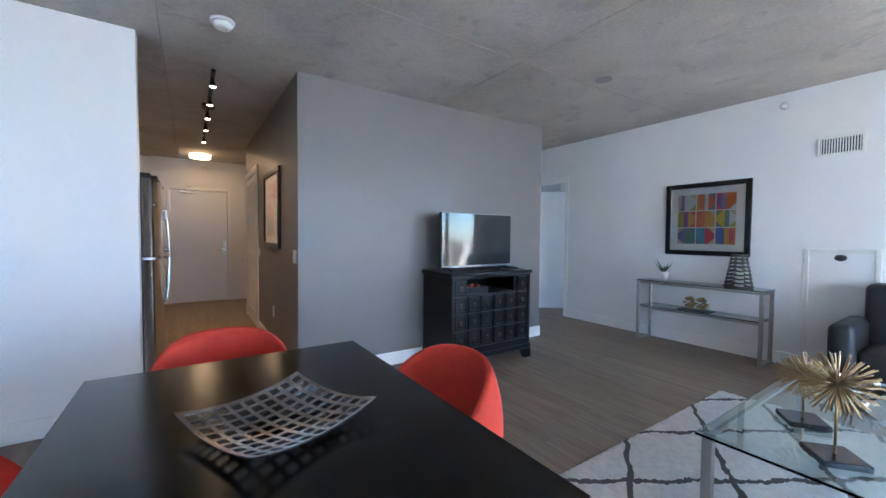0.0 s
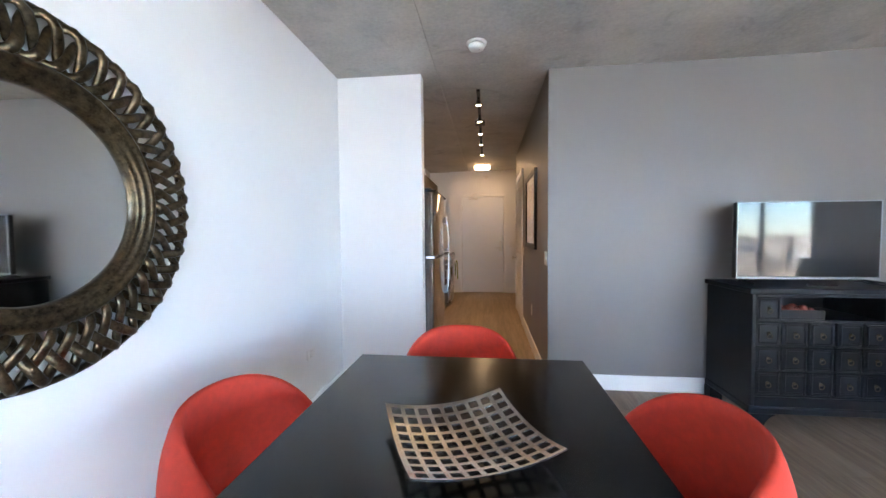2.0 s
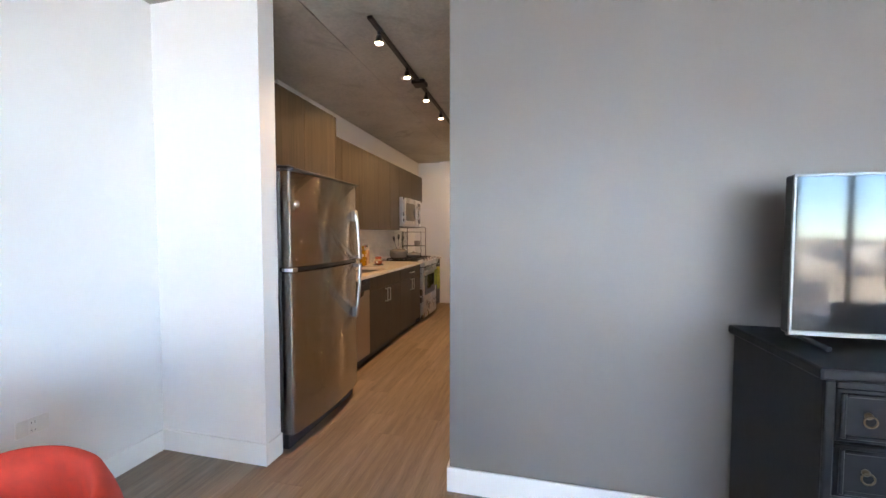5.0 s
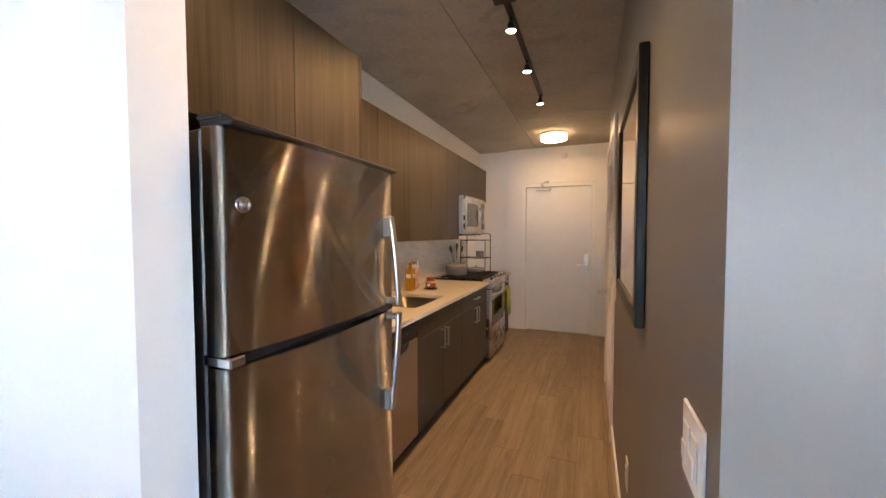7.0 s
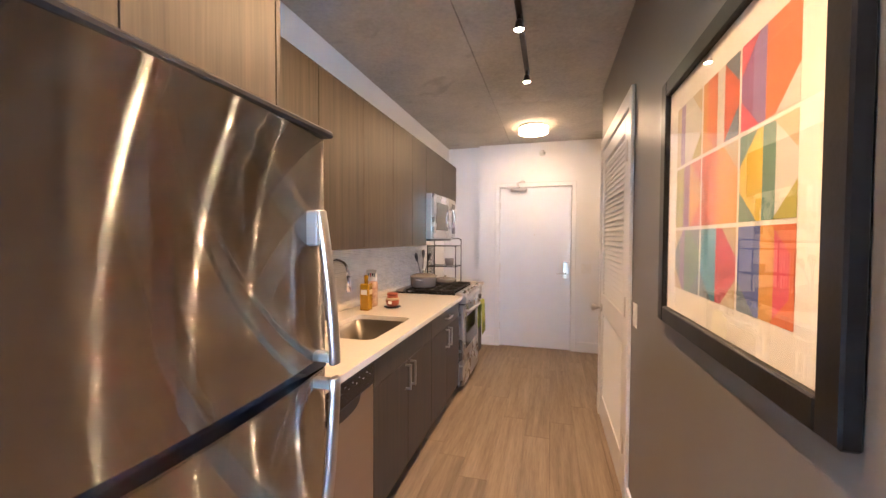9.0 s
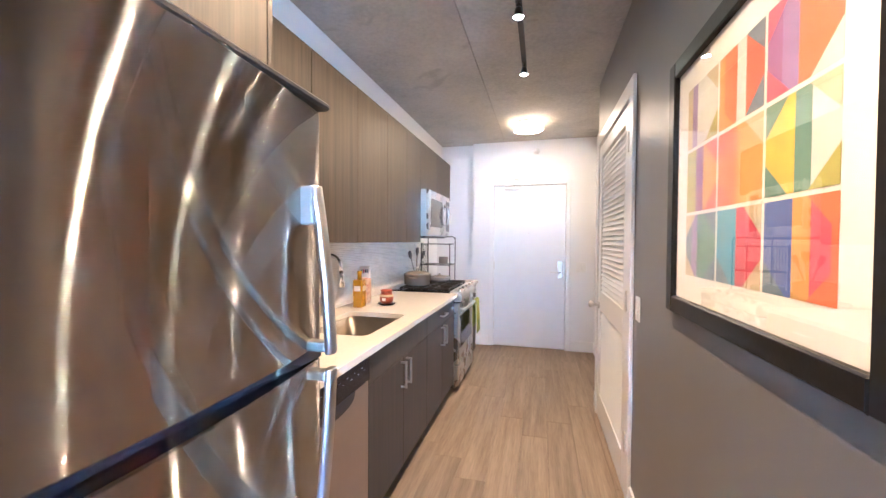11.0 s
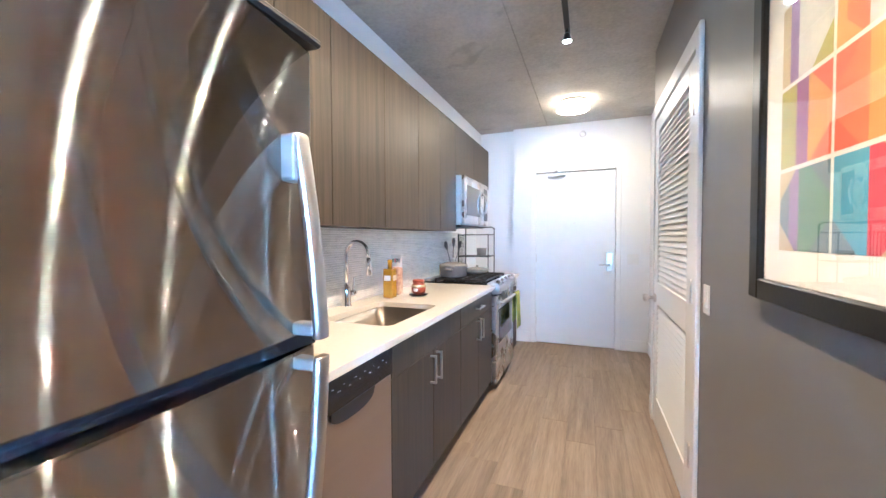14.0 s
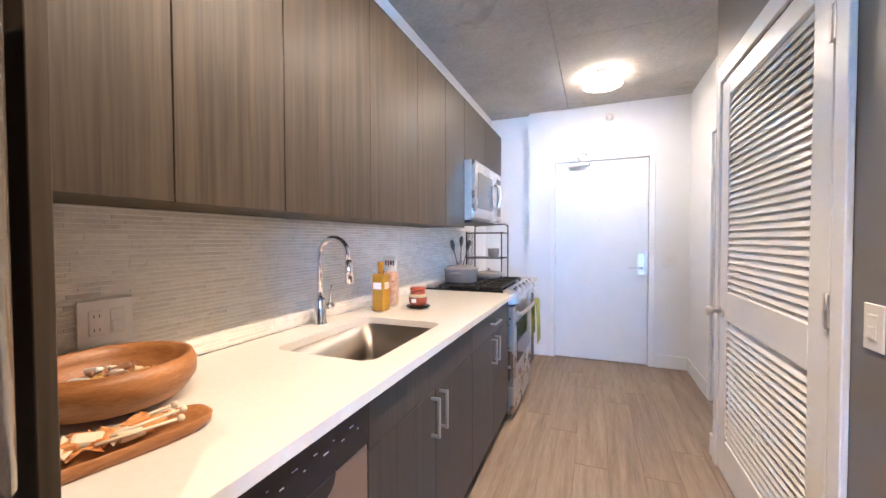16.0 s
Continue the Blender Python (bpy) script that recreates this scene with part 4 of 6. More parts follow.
def puck(name, x, y, z, axis, r, label, category):
    o = thing(name, (x, y, z), label, category)
    sg = -1
    part("base", turned([(r, 0), (r, sg * 0.012), (r * 0.9, sg * 0.014)], (x, y, z), 22, axis), PLAST, o)
    part("cover", turned([(r * 0.85, sg * 0.014), (r * 0.75, sg * 0.03), (r * 0.3, sg * 0.038), (0.001, sg * 0.039)], (x, y, z), 22, axis), PLAST, o)


puck("heat_detector", 1.98, YE - 0.001, 2.56, "y", 0.04, "small round white detector above the entry door", "detector")
puck("sprinkler_head", XR - 0.001, 3.52, 2.68, "x", 0.04, "small white wall sprinkler near the ceiling", "sprinkler")


def plate(name, x, y, z, normal, w, h, gang, label):
    """A wall plate; gang: list of 'rocker' or 'socket'."""
    o = thing(name, (x, y, z - h / 2), label, "switch" if "socket" not in gang else "outlet")
    n = Vector(normal)
    s = Vector((-n.y, n.x, 0))
    def slab(bm, u0, u1, v0, v1, d0, d1, bev):
        a = Vector((x, y, z)) + s * u0 + n * d0
        b = Vector((x, y, z)) + s * u1 + n * d1
        box(bm, *sorted((a.x, b.x)), *sorted((a.y, b.y)), z + v0, z + v1, bev)
    bm = bmesh.new()
    slab(bm, -w / 2, w / 2, -h / 2, h / 2, 0.0005, 0.006, 0.002)
    part("cover_plate", bm, PLAST, o)
    for i, kind in enumerate(gang):
        u = (i - (len(gang) - 1) / 2) * 0.046
        bm = bmesh.new()
        slab(bm, u - 0.0165, u + 0.0165, -0.033, 0.033, 0.0062, 0.0095, 0.0015)
        p = part("rocker" if kind == "rocker" else "socket", bm, PLAST, o)
        if kind == "socket":
            for v in (-0.018, 0.018):
                for du in (-0.006, 0.006):
                    bm = bmesh.new()
                    slab(bm, u + du - 0.001, u + du + 0.001, v - 0.004, v + 0.004, 0.0096, 0.0102, 0)
                    part("slot", bm, BLACK, p)
        else:
            bm = bmesh.new()
            slab(bm, u - 0.0125, u + 0.0125, -0.028, 0.002, 0.0096, 0.0125, 0.001)
            part("paddle", bm, PLAST, p)
    return o


plate("light_switch", XC, 7.765, 1.07, (-1, 0, 0), 0.075, 0.12, ["rocker"], "white rocker light switch on the grey corridor wall")
plate("light_switch", XC, 5.735, 1.11, (-1, 0, 0), 0.12, 0.12, ["rocker", "rocker"], "white double light switch at the end of the grey wall")
plate("wall_outlet", XC, 6.78, 0.44, (-1, 0, 0), 0.075, 0.12, ["socket"], "white outlet low on the corridor wall")
plate("wall_outlet", XL, 4.95, 0.46, (1, 0, 0), 0.12, 0.075, ["socket"], "white outlet low on the white wall")
plate("light_switch", 2.535, YE, 1.07, (0, -1, 0), 0.12, 0.12, ["rocker", "rocker"], "white double light switch beside the entry door")
plate("wall_outlet", XK + 0.008, 7.06, 1.085, (1, 0, 0), 0.125, 0.12, ["socket", "rocker"], "white outlet and switch plate on the mosaic backsplash")
plate("wall_outlet", XK + 0.008, 8.55, 1.06, (1, 0, 0), 0.075, 0.12, ["socket"], "white outlet on the mosaic backsplash")

# ---- framed abstract prints ----
INKS = {k: surface("ink_" + k, [max(v - 0.22 * min(c) - 0.01, 0.008) for v in c] if max(c) - min(c) > 0.12 else c, 0.75, var=0.14, scale=9, bump=0.0) for k, c in dict(
    pale=(0.52, 0.52, 0.50), blue=(0.13, 0.17, 0.42), sky=(0.13, 0.32, 0.46), orange=(0.55, 0.17, 0.07), amber=(0.55, 0.30, 0.08), violet=(0.26, 0.12, 0.28),
    red=(0.46, 0.07, 0.10), green=(0.12, 0.22, 0.18), olive=(0.36, 0.34, 0.08), yellow=(0.56, 0.42, 0.06), slate=(0.13, 0.18, 0.24), sand=(0.55, 0.47, 0.32), lilac=(0.30, 0.22, 0.42), rust=(0.52, 0.12, 0.06), pink=(0.55, 0.11, 0.16)).items()}
# each cell: stripes as (right edge, ink), then corner triangles
CELLS = [
    [([(0.18, "sand"), (0.36, "lilac"), (1, "pale")], {"tr": "sand", "br": "olive"}),
     ([(0.14, "amber"), (0.44, "orange"), (0.64, "pale"), (1, "rust")], {"tr": "slate", "br": "slate", "bl": "amber"}),
     ([(0.24, "violet"), (0.48, "lilac"), (1, "orange")], {"tl": "pink", "bl": "pink", "br": "pale"})],
    [([(0.34, "olive"), (0.58, "violet"), (1, "amber")], {"tr": "rust", "br": "rust"}),
     ([(0.46, "orange"), (1, "amber")], {"tl": "rust", "bl": "rust", "tr": "sand"}),
     ([(0.45, "yellow"), (0.67, "green"), (1, "pale")], {"tl": "green", "bl": "green", "tr": "sand", "br": "olive"})],
    [([(0.22, "slate"), (0.42, "lilac"), (1, "green")], {"tl": "sand", "bl": "sand", "tr": "slate", "br": "slate"}),
     ([(0.48, "sky"), (0.62, "red"), (1, "red")], {"tr": "sand", "br": "sand", "bl": "slate"}),
     ([(0.44, "blue"), (0.68, "amber"), (0.92, "pink"), (1, "orange")], {"bl": "slate", "tr": "orange", "br": "orange"})],
]
BLACKWOOD = surface("black_frame", (0.013, 0.012, 0.012), 0.35, var=0.2, bump=0.1, bscale=90)
duller(BLACKWOOD, 0.3)
MATBOARD = surface("white_mat_board", (0.71, 0.70, 0.67), 0.8, var=0.02, bump=0.05)
PICGLASS = glass("picture_glass", (1, 1, 1))


def framed_print(x, y0, y1, z0, z1, border, label):
    """A framed print on a wall that faces -x, between y0 and y1."""
    a = thing("framed_print", (x, (y0 + y1) / 2, z0), label, "framed picture", "framed prints")
    bm = bmesh.new()
    d = 0.030
    fw = 0.056
    for ya, yb, za, zb3 in ((y0, y0 + fw, z0, z1), (y1 - fw, y1, z0, z1), (y0 + fw, y1 - fw, z0, z0 + fw), (y0 + fw, y1 - fw, z1 - fw, z1)):
        box(bm, x - d, x - 0.001, ya, yb, za, zb3, 0.004)
    part("frame", bm, BLACKWOOD, a, "black wooden frame")
    part("mat_board", cube(x - 0.012, x - 0.002, y0 + fw, y1 - fw, z0 + fw, z1 - fw), MATBOARD, a)
    p0, p1, q0, q1 = y0 + fw + border, y1 - fw - border, z0 + fw + border * 0.95, z1 - fw - border * 0.95
    gap = 0.010
    cw, ch = (p1 - p0 - 2 * gap) / 3, (q1 - q0 - 2 * gap) / 3
    for r in range(3):
        for c in range(3):
            # columns run left to right for a viewer who looks at the wall
            yb = p1 - c * (cw + gap)
            zt = q1 - r * (ch + gap)
            stripes, corners = CELLS[r][c]
            names = [n for _, n in stripes] + list(corners.values())
            bm = bmesh.new()
            def poly(pts, i, lift):
                f = bm.faces.new([bm.verts.new((x - 0.0125 - lift, yb - u * cw, zt - v * ch)) for u, v in pts])
                f.material_index = i
            u0 = 0.0
            for i, (u1, _) in enumerate(stripes):
                poly([(u0, 0), (u1, 0), (u1, 1), (u0, 1)], i, 0.0)
                u0 = u1
            for i, key in enumerate(corners):
                k = 0.36
                poly({"tl": [(0, 0), (k, 0), (0, k)], "tr": [(1, 0), (1, k), (1 - k, 0)], "bl": [(0, 1), (0, 1 - k), (k, 1)], "br": [(1, 1), (1 - k, 1), (1, 1 - k)]}[key], len(stripes) + i, 0.0004)
            part("print_panel", bm, [INKS[n] for n in names], a)
    g = part("glass", cube(x - 0.020, x - 0.018, y0 + fw, y1 - fw, z0 + fw, z1 - fw), PICGLASS, a)
    g.visible_shadow = False


framed_print(XC, 6.335, 7.258, 1.158, 2.012, 0.084, "black-framed abstract print of coloured shapes on the grey corridor wall")
framed_print(XR, 3.76, 4.65, 1.10, 1.97, 0.085, "black-framed abstract print of coloured shapes above the console table")

# ---- living room ----
# dining table
TX0, TX1, TY0, TY1, TZ = 1.40, 2.41, 2.66, 4.04, 0.77
t = thing("dining_table", ((TX0 + TX1) / 2, (TY0 + TY1) / 2, 0), "black satin rectangular dining table", "table")
part("tabletop", cube(TX0, TX1, TY0, TY1, TZ - 0.035, TZ, bevel=0.003, seg=2), TABLE, t)
part("apron", cube(TX0 + 0.06, TX1 - 0.06, TY0 + 0.06, TY1 - 0.06, TZ - 0.12, TZ - 0.0355), TABLE, t)
for x in (TX0 + 0.03, TX1 - 0.10):
    for y in (TY0 + 0.03, TY1 - 0.10):
        part("leg", cube(x, x + 0.07, y, y + 0.07, 0, TZ - 0.036, bevel=0.004), TABLE, t)

# red tub chair, its back towards +y
def shell_point(phi, v, inner):
    top = 0.465 + 0.356 * (1 - abs(phi / radians(112)) ** 3.0)
    z = 0.36 + (top - 0.36) * v
    th = 0.026
    r = 0.195 + 0.082 * math.sin(math.pi * (0.18 + 0.58 * v)) + (-th if inner else th) * (1 - 0.55 * v ** 6)
    return Vector((r * math.sin(phi) * 1.09, r * math.cos(phi) * 1.05, z))


def tub_chair():
    c = thing("tub_chair", (0, 0, 0), "round tub dining chair in red woven fabric", "chair", "red dining chairs")
    bm = bmesh.new()
    n, m = 36, 12
    span = radians(112)
    rows = []
    for j in range(m + 1):
        rows.append([bm.verts.new(shell_point(-span + 2 * span * i / n, j / m, False)) for i in range(n + 1)])
    tops = []
    for i in range(n + 1):
        phi = -span + 2 * span * i / n
        p = (shell_point(phi, 1, False) + shell_point(phi, 1, True)) / 2
        tops.append(bm.verts.new(p + Vector((0, 0, 0.012))))
    rows.append(tops)
    for j in range(m, -1, -1):
        rows.append([bm.verts.new(shell_point(-span + 2 * span * i / n, j / m, True)) for i in range(n + 1)])
    for A, B in zip(rows, rows[1:] + rows[:1]):
        for i in range(n):
            bm.faces.new((A[i], A[i + 1], B[i + 1], B[i])).smooth = True
    bm.faces.new([r[0] for r in rows])
    bm.faces.new([r[-1] for r in rows][::-1])
    bmesh.ops.recalc_face_normals(bm, faces=bm.faces)
    part("backrest", bm, RED, c)
    part("seat", turned([(0.001, 0.37), (0.225, 0.37), (0.232, 0.385), (0.232, 0.44), (0.215, 0.462), (0.12, 0.475), (0.001, 0.478)], (0, 0, 0), 32), RED, c)
    part("seat_base", turned([(0.20, 0.33), (0.235, 0.345), (0.238, 0.369), (0.001, 0.369)], (0, 0, 0), 32), RED, c)
    for sx in (-1, 1):
        for sy in (-1, 1):
            part("leg", tube([(sx * 0.15, sy * 0.15, 0.335), (sx * 0.22, sy * 0.22, 0.0)], [0.017, 0.010], 10), CHROME, c)
    return c


ch = tub_chair()
copy_thing(ch, pose(1.315, 3.46, 0, 0, 0, 90))
copy_thing(ch, pose(2.445, 3.435, 0, 0, 0, -90))
ch.location, ch.rotation_euler = (1.855, 4.13, 0), (0, 0, 0)

# pierced metal bowl
bw = thing("decorative_bowl", (1.93, 3.325, TZ), "square silver metal dish pierced with square holes", "bowl")
bm = bmesh.new()
A = Vector((1.683, 3.418))
U, V2 = Vector((0.347, 0.146)), Vector((0.147, -0.338))
k = 9
ts = [0.0]
for i in range(k):
    ts += [(i + 0.30) / (k + 0.3) + 0.008, (i + 1.0) / (k + 0.3) + 0.008]
ts[-1] = min(ts[-1], 0.975)
ts.append(1.0)
n = len(ts)
grid = [[bm.verts.new((*(A + U * u + V2 * v), TZ + 0.006 + 0.027 * ((2 * u - 1) ** 2 + (2 * v - 1) ** 2))) for u in ts] for v in ts]
for j in range(n - 1):
    for i in range(n - 1):
        if not (i % 2 == 1 and j % 2 == 1):
            bm.faces.new((grid[j][i], grid[j][i + 1], grid[j + 1][i + 1], grid[j + 1][i]))
r = bmesh.ops.extrude_face_region(bm, geom=bm.faces[:])
bmesh.ops.translate(bm, verts=[g for g in r["geom"] if isinstance(g, bmesh.types.BMVert)], vec=(0, 0, -0.0045))
bmesh.ops.recalc_face_normals(bm, faces=bm.faces)
part("dish", bm, surface("cast_silver", (0.60, 0.58, 0.56), 0.22, 1.0, var=0.12, scale=12, bump=0.15, bscale=50), bw)

# round mirror with a woven bronze frame, on the wall
MY, MZ = 3.255, 1.452
mr = thing("wall_mirror", (XL, MY, MZ - 0.56), "large round mirror in a woven aged bronze frame", "mirror")
part("mirror_glass", turned([(0.001, 0.016), (0.316, 0.016), (0.316, 0.004)], (XL, MY, MZ), 64, "x"), MIRROR, mr).data.shade_flat()
part("inner_moulding", turned([(0.308, 0.017), (0.311, 0.036), (0.318, 0.042), (0.327, 0.038), (0.331, 0.046), (0.342, 0.052), (0.352, 0.047), (0.356, 0.054), (0.370, 0.056), (0.382, 0.046), (0.386, 0.02), (0.376, 0.004), (0.308, 0.004)], (XL, MY, MZ), 72, "x", ring=True), BRONZE, mr, "stepped aged bronze moulding")
part("outer_rim", turned([(0.534, 0.004), (0.531, 0.022), (0.538, 0.032), (0.548, 0.028), (0.552, 0.012), (0.550, 0.004)], (XL, MY, MZ), 72, "x", ring=True), BRONZE, mr)
NP = 15
for s3 in range(3):
    pts = []
    N3 = NP * 14
    for i in range(N3):
        th = 2 * math.pi * i / N3
        ph = NP * th + 2 * math.pi * s3 / 3
        rr = 0.458 + 0.071 * math.sin(ph)
        pts.append((XL + 0.036 + 0.016 * math.sin(2 * ph), MY + rr * math.cos(th), MZ + rr * math.sin(th)))
    part("woven_band", tube(pts, 0.0160, 10, closed=True, flat=0.6, up=(1, 0, 0)), BRONZE, mr, "woven bronze band")

# media chest
EBONY = surface("black_wood", (0.006, 0.007, 0.009), 0.36, var=0.3, scale=5, bump=0.12, bscale=40, second=(0.012, 0.013, 0.016))
duller(EBONY, 0.24)
CX0, CX1, CY0, CY1 = 3.755, 4.795, 5.07, 5.585
m = thing("media_chest", ((CX0 + CX1) / 2, (CY0 + CY1) / 2, 0), "black wooden media chest with square drawers and ring pulls", "cabinet")
bm = bmesh.new()
box(bm, CX0, CX0 + 0.03, CY0 + 0.004, CY1, 0.12, 0.915, 0.002)
box(bm, CX1 - 0.03, CX1, CY0 + 0.004, CY1, 0.12, 0.915, 0.002)
box(bm, CX0 + 0.03, CX1 - 0.03, CY1 - 0.02, CY1 - 0.002, 0.12, 0.915)
box(bm, CX0 + 0.03, CX1 - 0.03, CY0 + 0.03, CY1 - 0.02, 0.12, 0.735)
for a, b in ((0.03, 0.185), (0.825, 0.98)):
    box(bm, CX0 + a, CX0 + b, CY0 + 0.03, CY1 - 0.02, 0.735, 0.915)
part("body", bm, EBONY, m)
part("top", cube(CX0 - 0.02, CX1 + 0.02, CY0 - 0.018, CY1 + 0.012, 0.916, 0.952, bevel=0.008, seg=2), EBONY, m)
part("base_moulding", cube(CX0 - 0.012, CX1 + 0.012, CY0 - 0.012, CY1, 0.10, 0.15, bevel=0.01, seg=2), EBONY, m)
bm = bmesh.new()
box(bm, CX0 + 0.001, CX0 + 0.028, CY0 - 0.006, CY0 + 0.02, 0.151, 0.914, 0.005, 2)
box(bm, CX1 - 0.028, CX1 - 0.001, CY0 - 0.006, CY0 + 0.02, 0.151, 0.914, 0.005, 2)
box(bm, CX0 + 0.029, CX1 - 0.029, CY0 - 0.006, CY0 + 0.02, 0.893, 0.914, 0.004, 2)
box(bm, CX0 + 0.029, CX1 - 0.029, CY0 - 0.006, CY0 + 0.02, 0.151, 0.215, 0.004, 2)
part("face_frame", bm, EBONY, m)
for sx in (0, 1):
    bm = bmesh.new()
    x0 = CX0 - 0.012 if sx == 0 else CX1 + 0.012
    g1 = 1 if sx == 0 else -1
    prof = [(0, 0.099), (0.17, 0.099), (0.13, 0.075), (0.105, 0.04), (0.09, 0.0), (0.0, 0.0)]
    v0 = [bm.verts.new((x0 + g1 * u, CY0 - 0.012, z)) for u, z in prof]
    v1 = [bm.verts.new((x0 + g1 * u, CY0 + 0.03, z)) for u, z in prof]
    bm.faces.new(v0)
    bm.faces.new(v1[::-1])
    for i in range(6):
        bm.faces.new((v0[i], v0[(i + 1) % 6], v1[(i + 1) % 6], v1[i]))
    bmesh.ops.recalc_face_normals(bm, faces=bm.faces)
    part("foot", bm, EBONY, m)
    part("foot", cube(*sorted((x0, x0 + g1 * 0.09)), CY1 - 0.09, CY1, 0, 0.099, bevel=0.004), EBONY, m)
PULL = surface("dark_brass", (0.16, 0.12, 0.075), 0.4, 0.9, var=0.2, bump=0.0)
pitch = (CX1 - CX0 - 0.06) / 6
for r in range(4):
    z1 = 0.890 - r * 0.168
    for c in range(6):
        if r == 0 and 0 < c < 5:
            continue
        x0 = CX0 + 0.03 + c * pitch + 0.004 + (0.004 if c == 3 else 0)
        x1 = CX0 + 0.03 + (c + 1) * pitch - 0.004 - (0.004 if c == 2 else 0)
        bm = bmesh.new()
        box(bm, x0, x1, CY0 + 0.006, CY0 + 0.029, z1 - 0.160, z1, 0.004)
        for xa, xb, za, zb4 in ((x0 + 0.012, x0 + 0.024, z1 - 0.148, z1 - 0.012), (x1 - 0.024, x1 - 0.012, z1 - 0.148, z1 - 0.012), (x0 + 0.024, x1 - 0.024, z1 - 0.024, z1 - 0.012), (x0 + 0.024, x1 - 0.024, z1 - 0.148, z1 - 0.136)):
            box(bm, xa, xb, CY0 - 0.002, CY0 + 0.007, za, zb4, 0.003)
        dr = part("drawer", bm, EBONY, m)
        xm, zm = (x0 + x1) / 2, z1 - 0.075
        bm = turned([(0.010, 0.006), (0.010, 0.0), (0.005, -0.006), (0.001, -0.007)], (xm, CY0, zm), 12, "y")
        ring = [(xm + 0.016 * math.sin(2 * math.pi * i / 18), CY0 - 0.006, zm - 0.014 - 0.016 * math.cos(2 * math.pi * i / 18)) for i in range(18)]
        sweep(bm, ring, 0.0025, 6, closed=True, up=(0, 1, 0))
        part("ring_pull", bm, PULL, dr)
tr = thing("decor_tray", (4.08, 5.20, 0.736), "dark tray of red-brown dried decorative balls", "tray")
bm = bmesh.new()
TB = (3.965, 4.235, 5.11, 5.29)
box(bm, *TB, 0.736, 0.748, 0.002)
box(bm, TB[0], TB[1], TB[2], TB[2] + 0.008, 0.748, 0.80, 0.002)
box(bm, TB[0], TB[1], TB[3] - 0.008, TB[3], 0.748, 0.80, 0.002)
box(bm, TB[0], TB[0] + 0.008, TB[2] + 0.008, TB[3] - 0.008, 0.748, 0.80, 0.002)
box(bm, TB[1] - 0.008, TB[1], TB[2] + 0.008, TB[3] - 0.008, 0.748, 0.80, 0.002)
part("tray", bm, EBONY, tr)
POD = surface("red_brown_pod", (0.22, 0.055, 0.035), 0.7, var=0.4, scale=30, bump=0.6, bscale=90, depth=0.004)
for i in range(9):
    bm = bmesh.new()
    bmesh.ops.create_icosphere(bm, subdivisions=2, radius=0.026)
    for v in bm.verts:
        v.co *= 1 + 0.18 * noise.noise(v.co * 90 + Vector((i * 3, 0, 0)))
    bmesh.ops.translate(bm, verts=bm.verts, vec=(3.995 + 0.044 * (i % 5) + (0.02 if i > 4 else 0), 5.15 + 0.06 * (i // 5), 0.786 + 0.018 * (i % 2)))
    part("pod", bm, POD, tr, smooth=True)

# television
tv = thing("television", (4.265, 5.33, 0.953), "flat television with a thin silver bezel, switched off", "television")
part("case", cube(3.797, 4.733, 5.318, 5.362, 0.988, 1.546, bevel=0.006), BLACK, tv)
bm = bmesh.new()
for b in ((3.795, 4.735, 1.538, 1.548), (3.795, 4.735, 0.986, 1.003), (3.795, 3.804, 1.003, 1.538), (4.726, 4.735, 1.003, 1.538)):
    box(bm, b[0], b[1], 5.308, 5.3175, b[2], b[3], 0.002)
part("bezel", bm, surface("silver_bezel", (0.26, 0.27, 0.28), 0.4, 0.8), tv, "thin silver bezel")
part("screen", cube(3.8045, 4.7255, 5.311, 5.317, 1.0035, 1.5375), surface("dark_screen", (0.020, 0.020, 0.021), 0.05, var=0.02, bump=0.0, rvar=0.015), tv)
part("rear_shell", cube(3.95, 4.58, 5.363, 5.40, 1.01, 1.30, bevel=0.012), BLACK, tv)
for x, sg in ((3.845, 1), (4.67, -1)):
    bm = tube([(x, 5.335, 1.0), (x + sg * 0.005, 5.335, 0.975), (x + sg * 0.02, 5.23, 0.962)], [0.011, 0.010, 0.009], 8)
    sweep(bm, [(x, 5.335, 1.0), (x + sg * 0.005, 5.335, 0.975), (x + sg * 0.02, 5.44, 0.962)], [0.011, 0.010, 0.009], 8)
    part("foot", bm, BLACK, tv)
part("badge", cube(4.245, 4.285, 5.3068, 5.3078, 0.991, 0.998), INK, tv)
tagged(part("remote_control", cube(4.19, 4.36, 5.17, 5.21, 0.9525, 0.968, bevel=0.005, seg=2), BLACK), "black remote control on the media chest", "remote control")
tagged(part("television_cable", tube([(4.60, 5.42, 1.05), (4.64, 5.40, 0.985), (4.62, 5.27, 0.963), (4.66, 5.15, 0.96), (4.73, 5.18, 0.96), (4.78, 5.34, 0.96), (4.76, 5.55, 0.962)], 0.006, 8), BLACK), "black television cable lying on the chest", "cable")

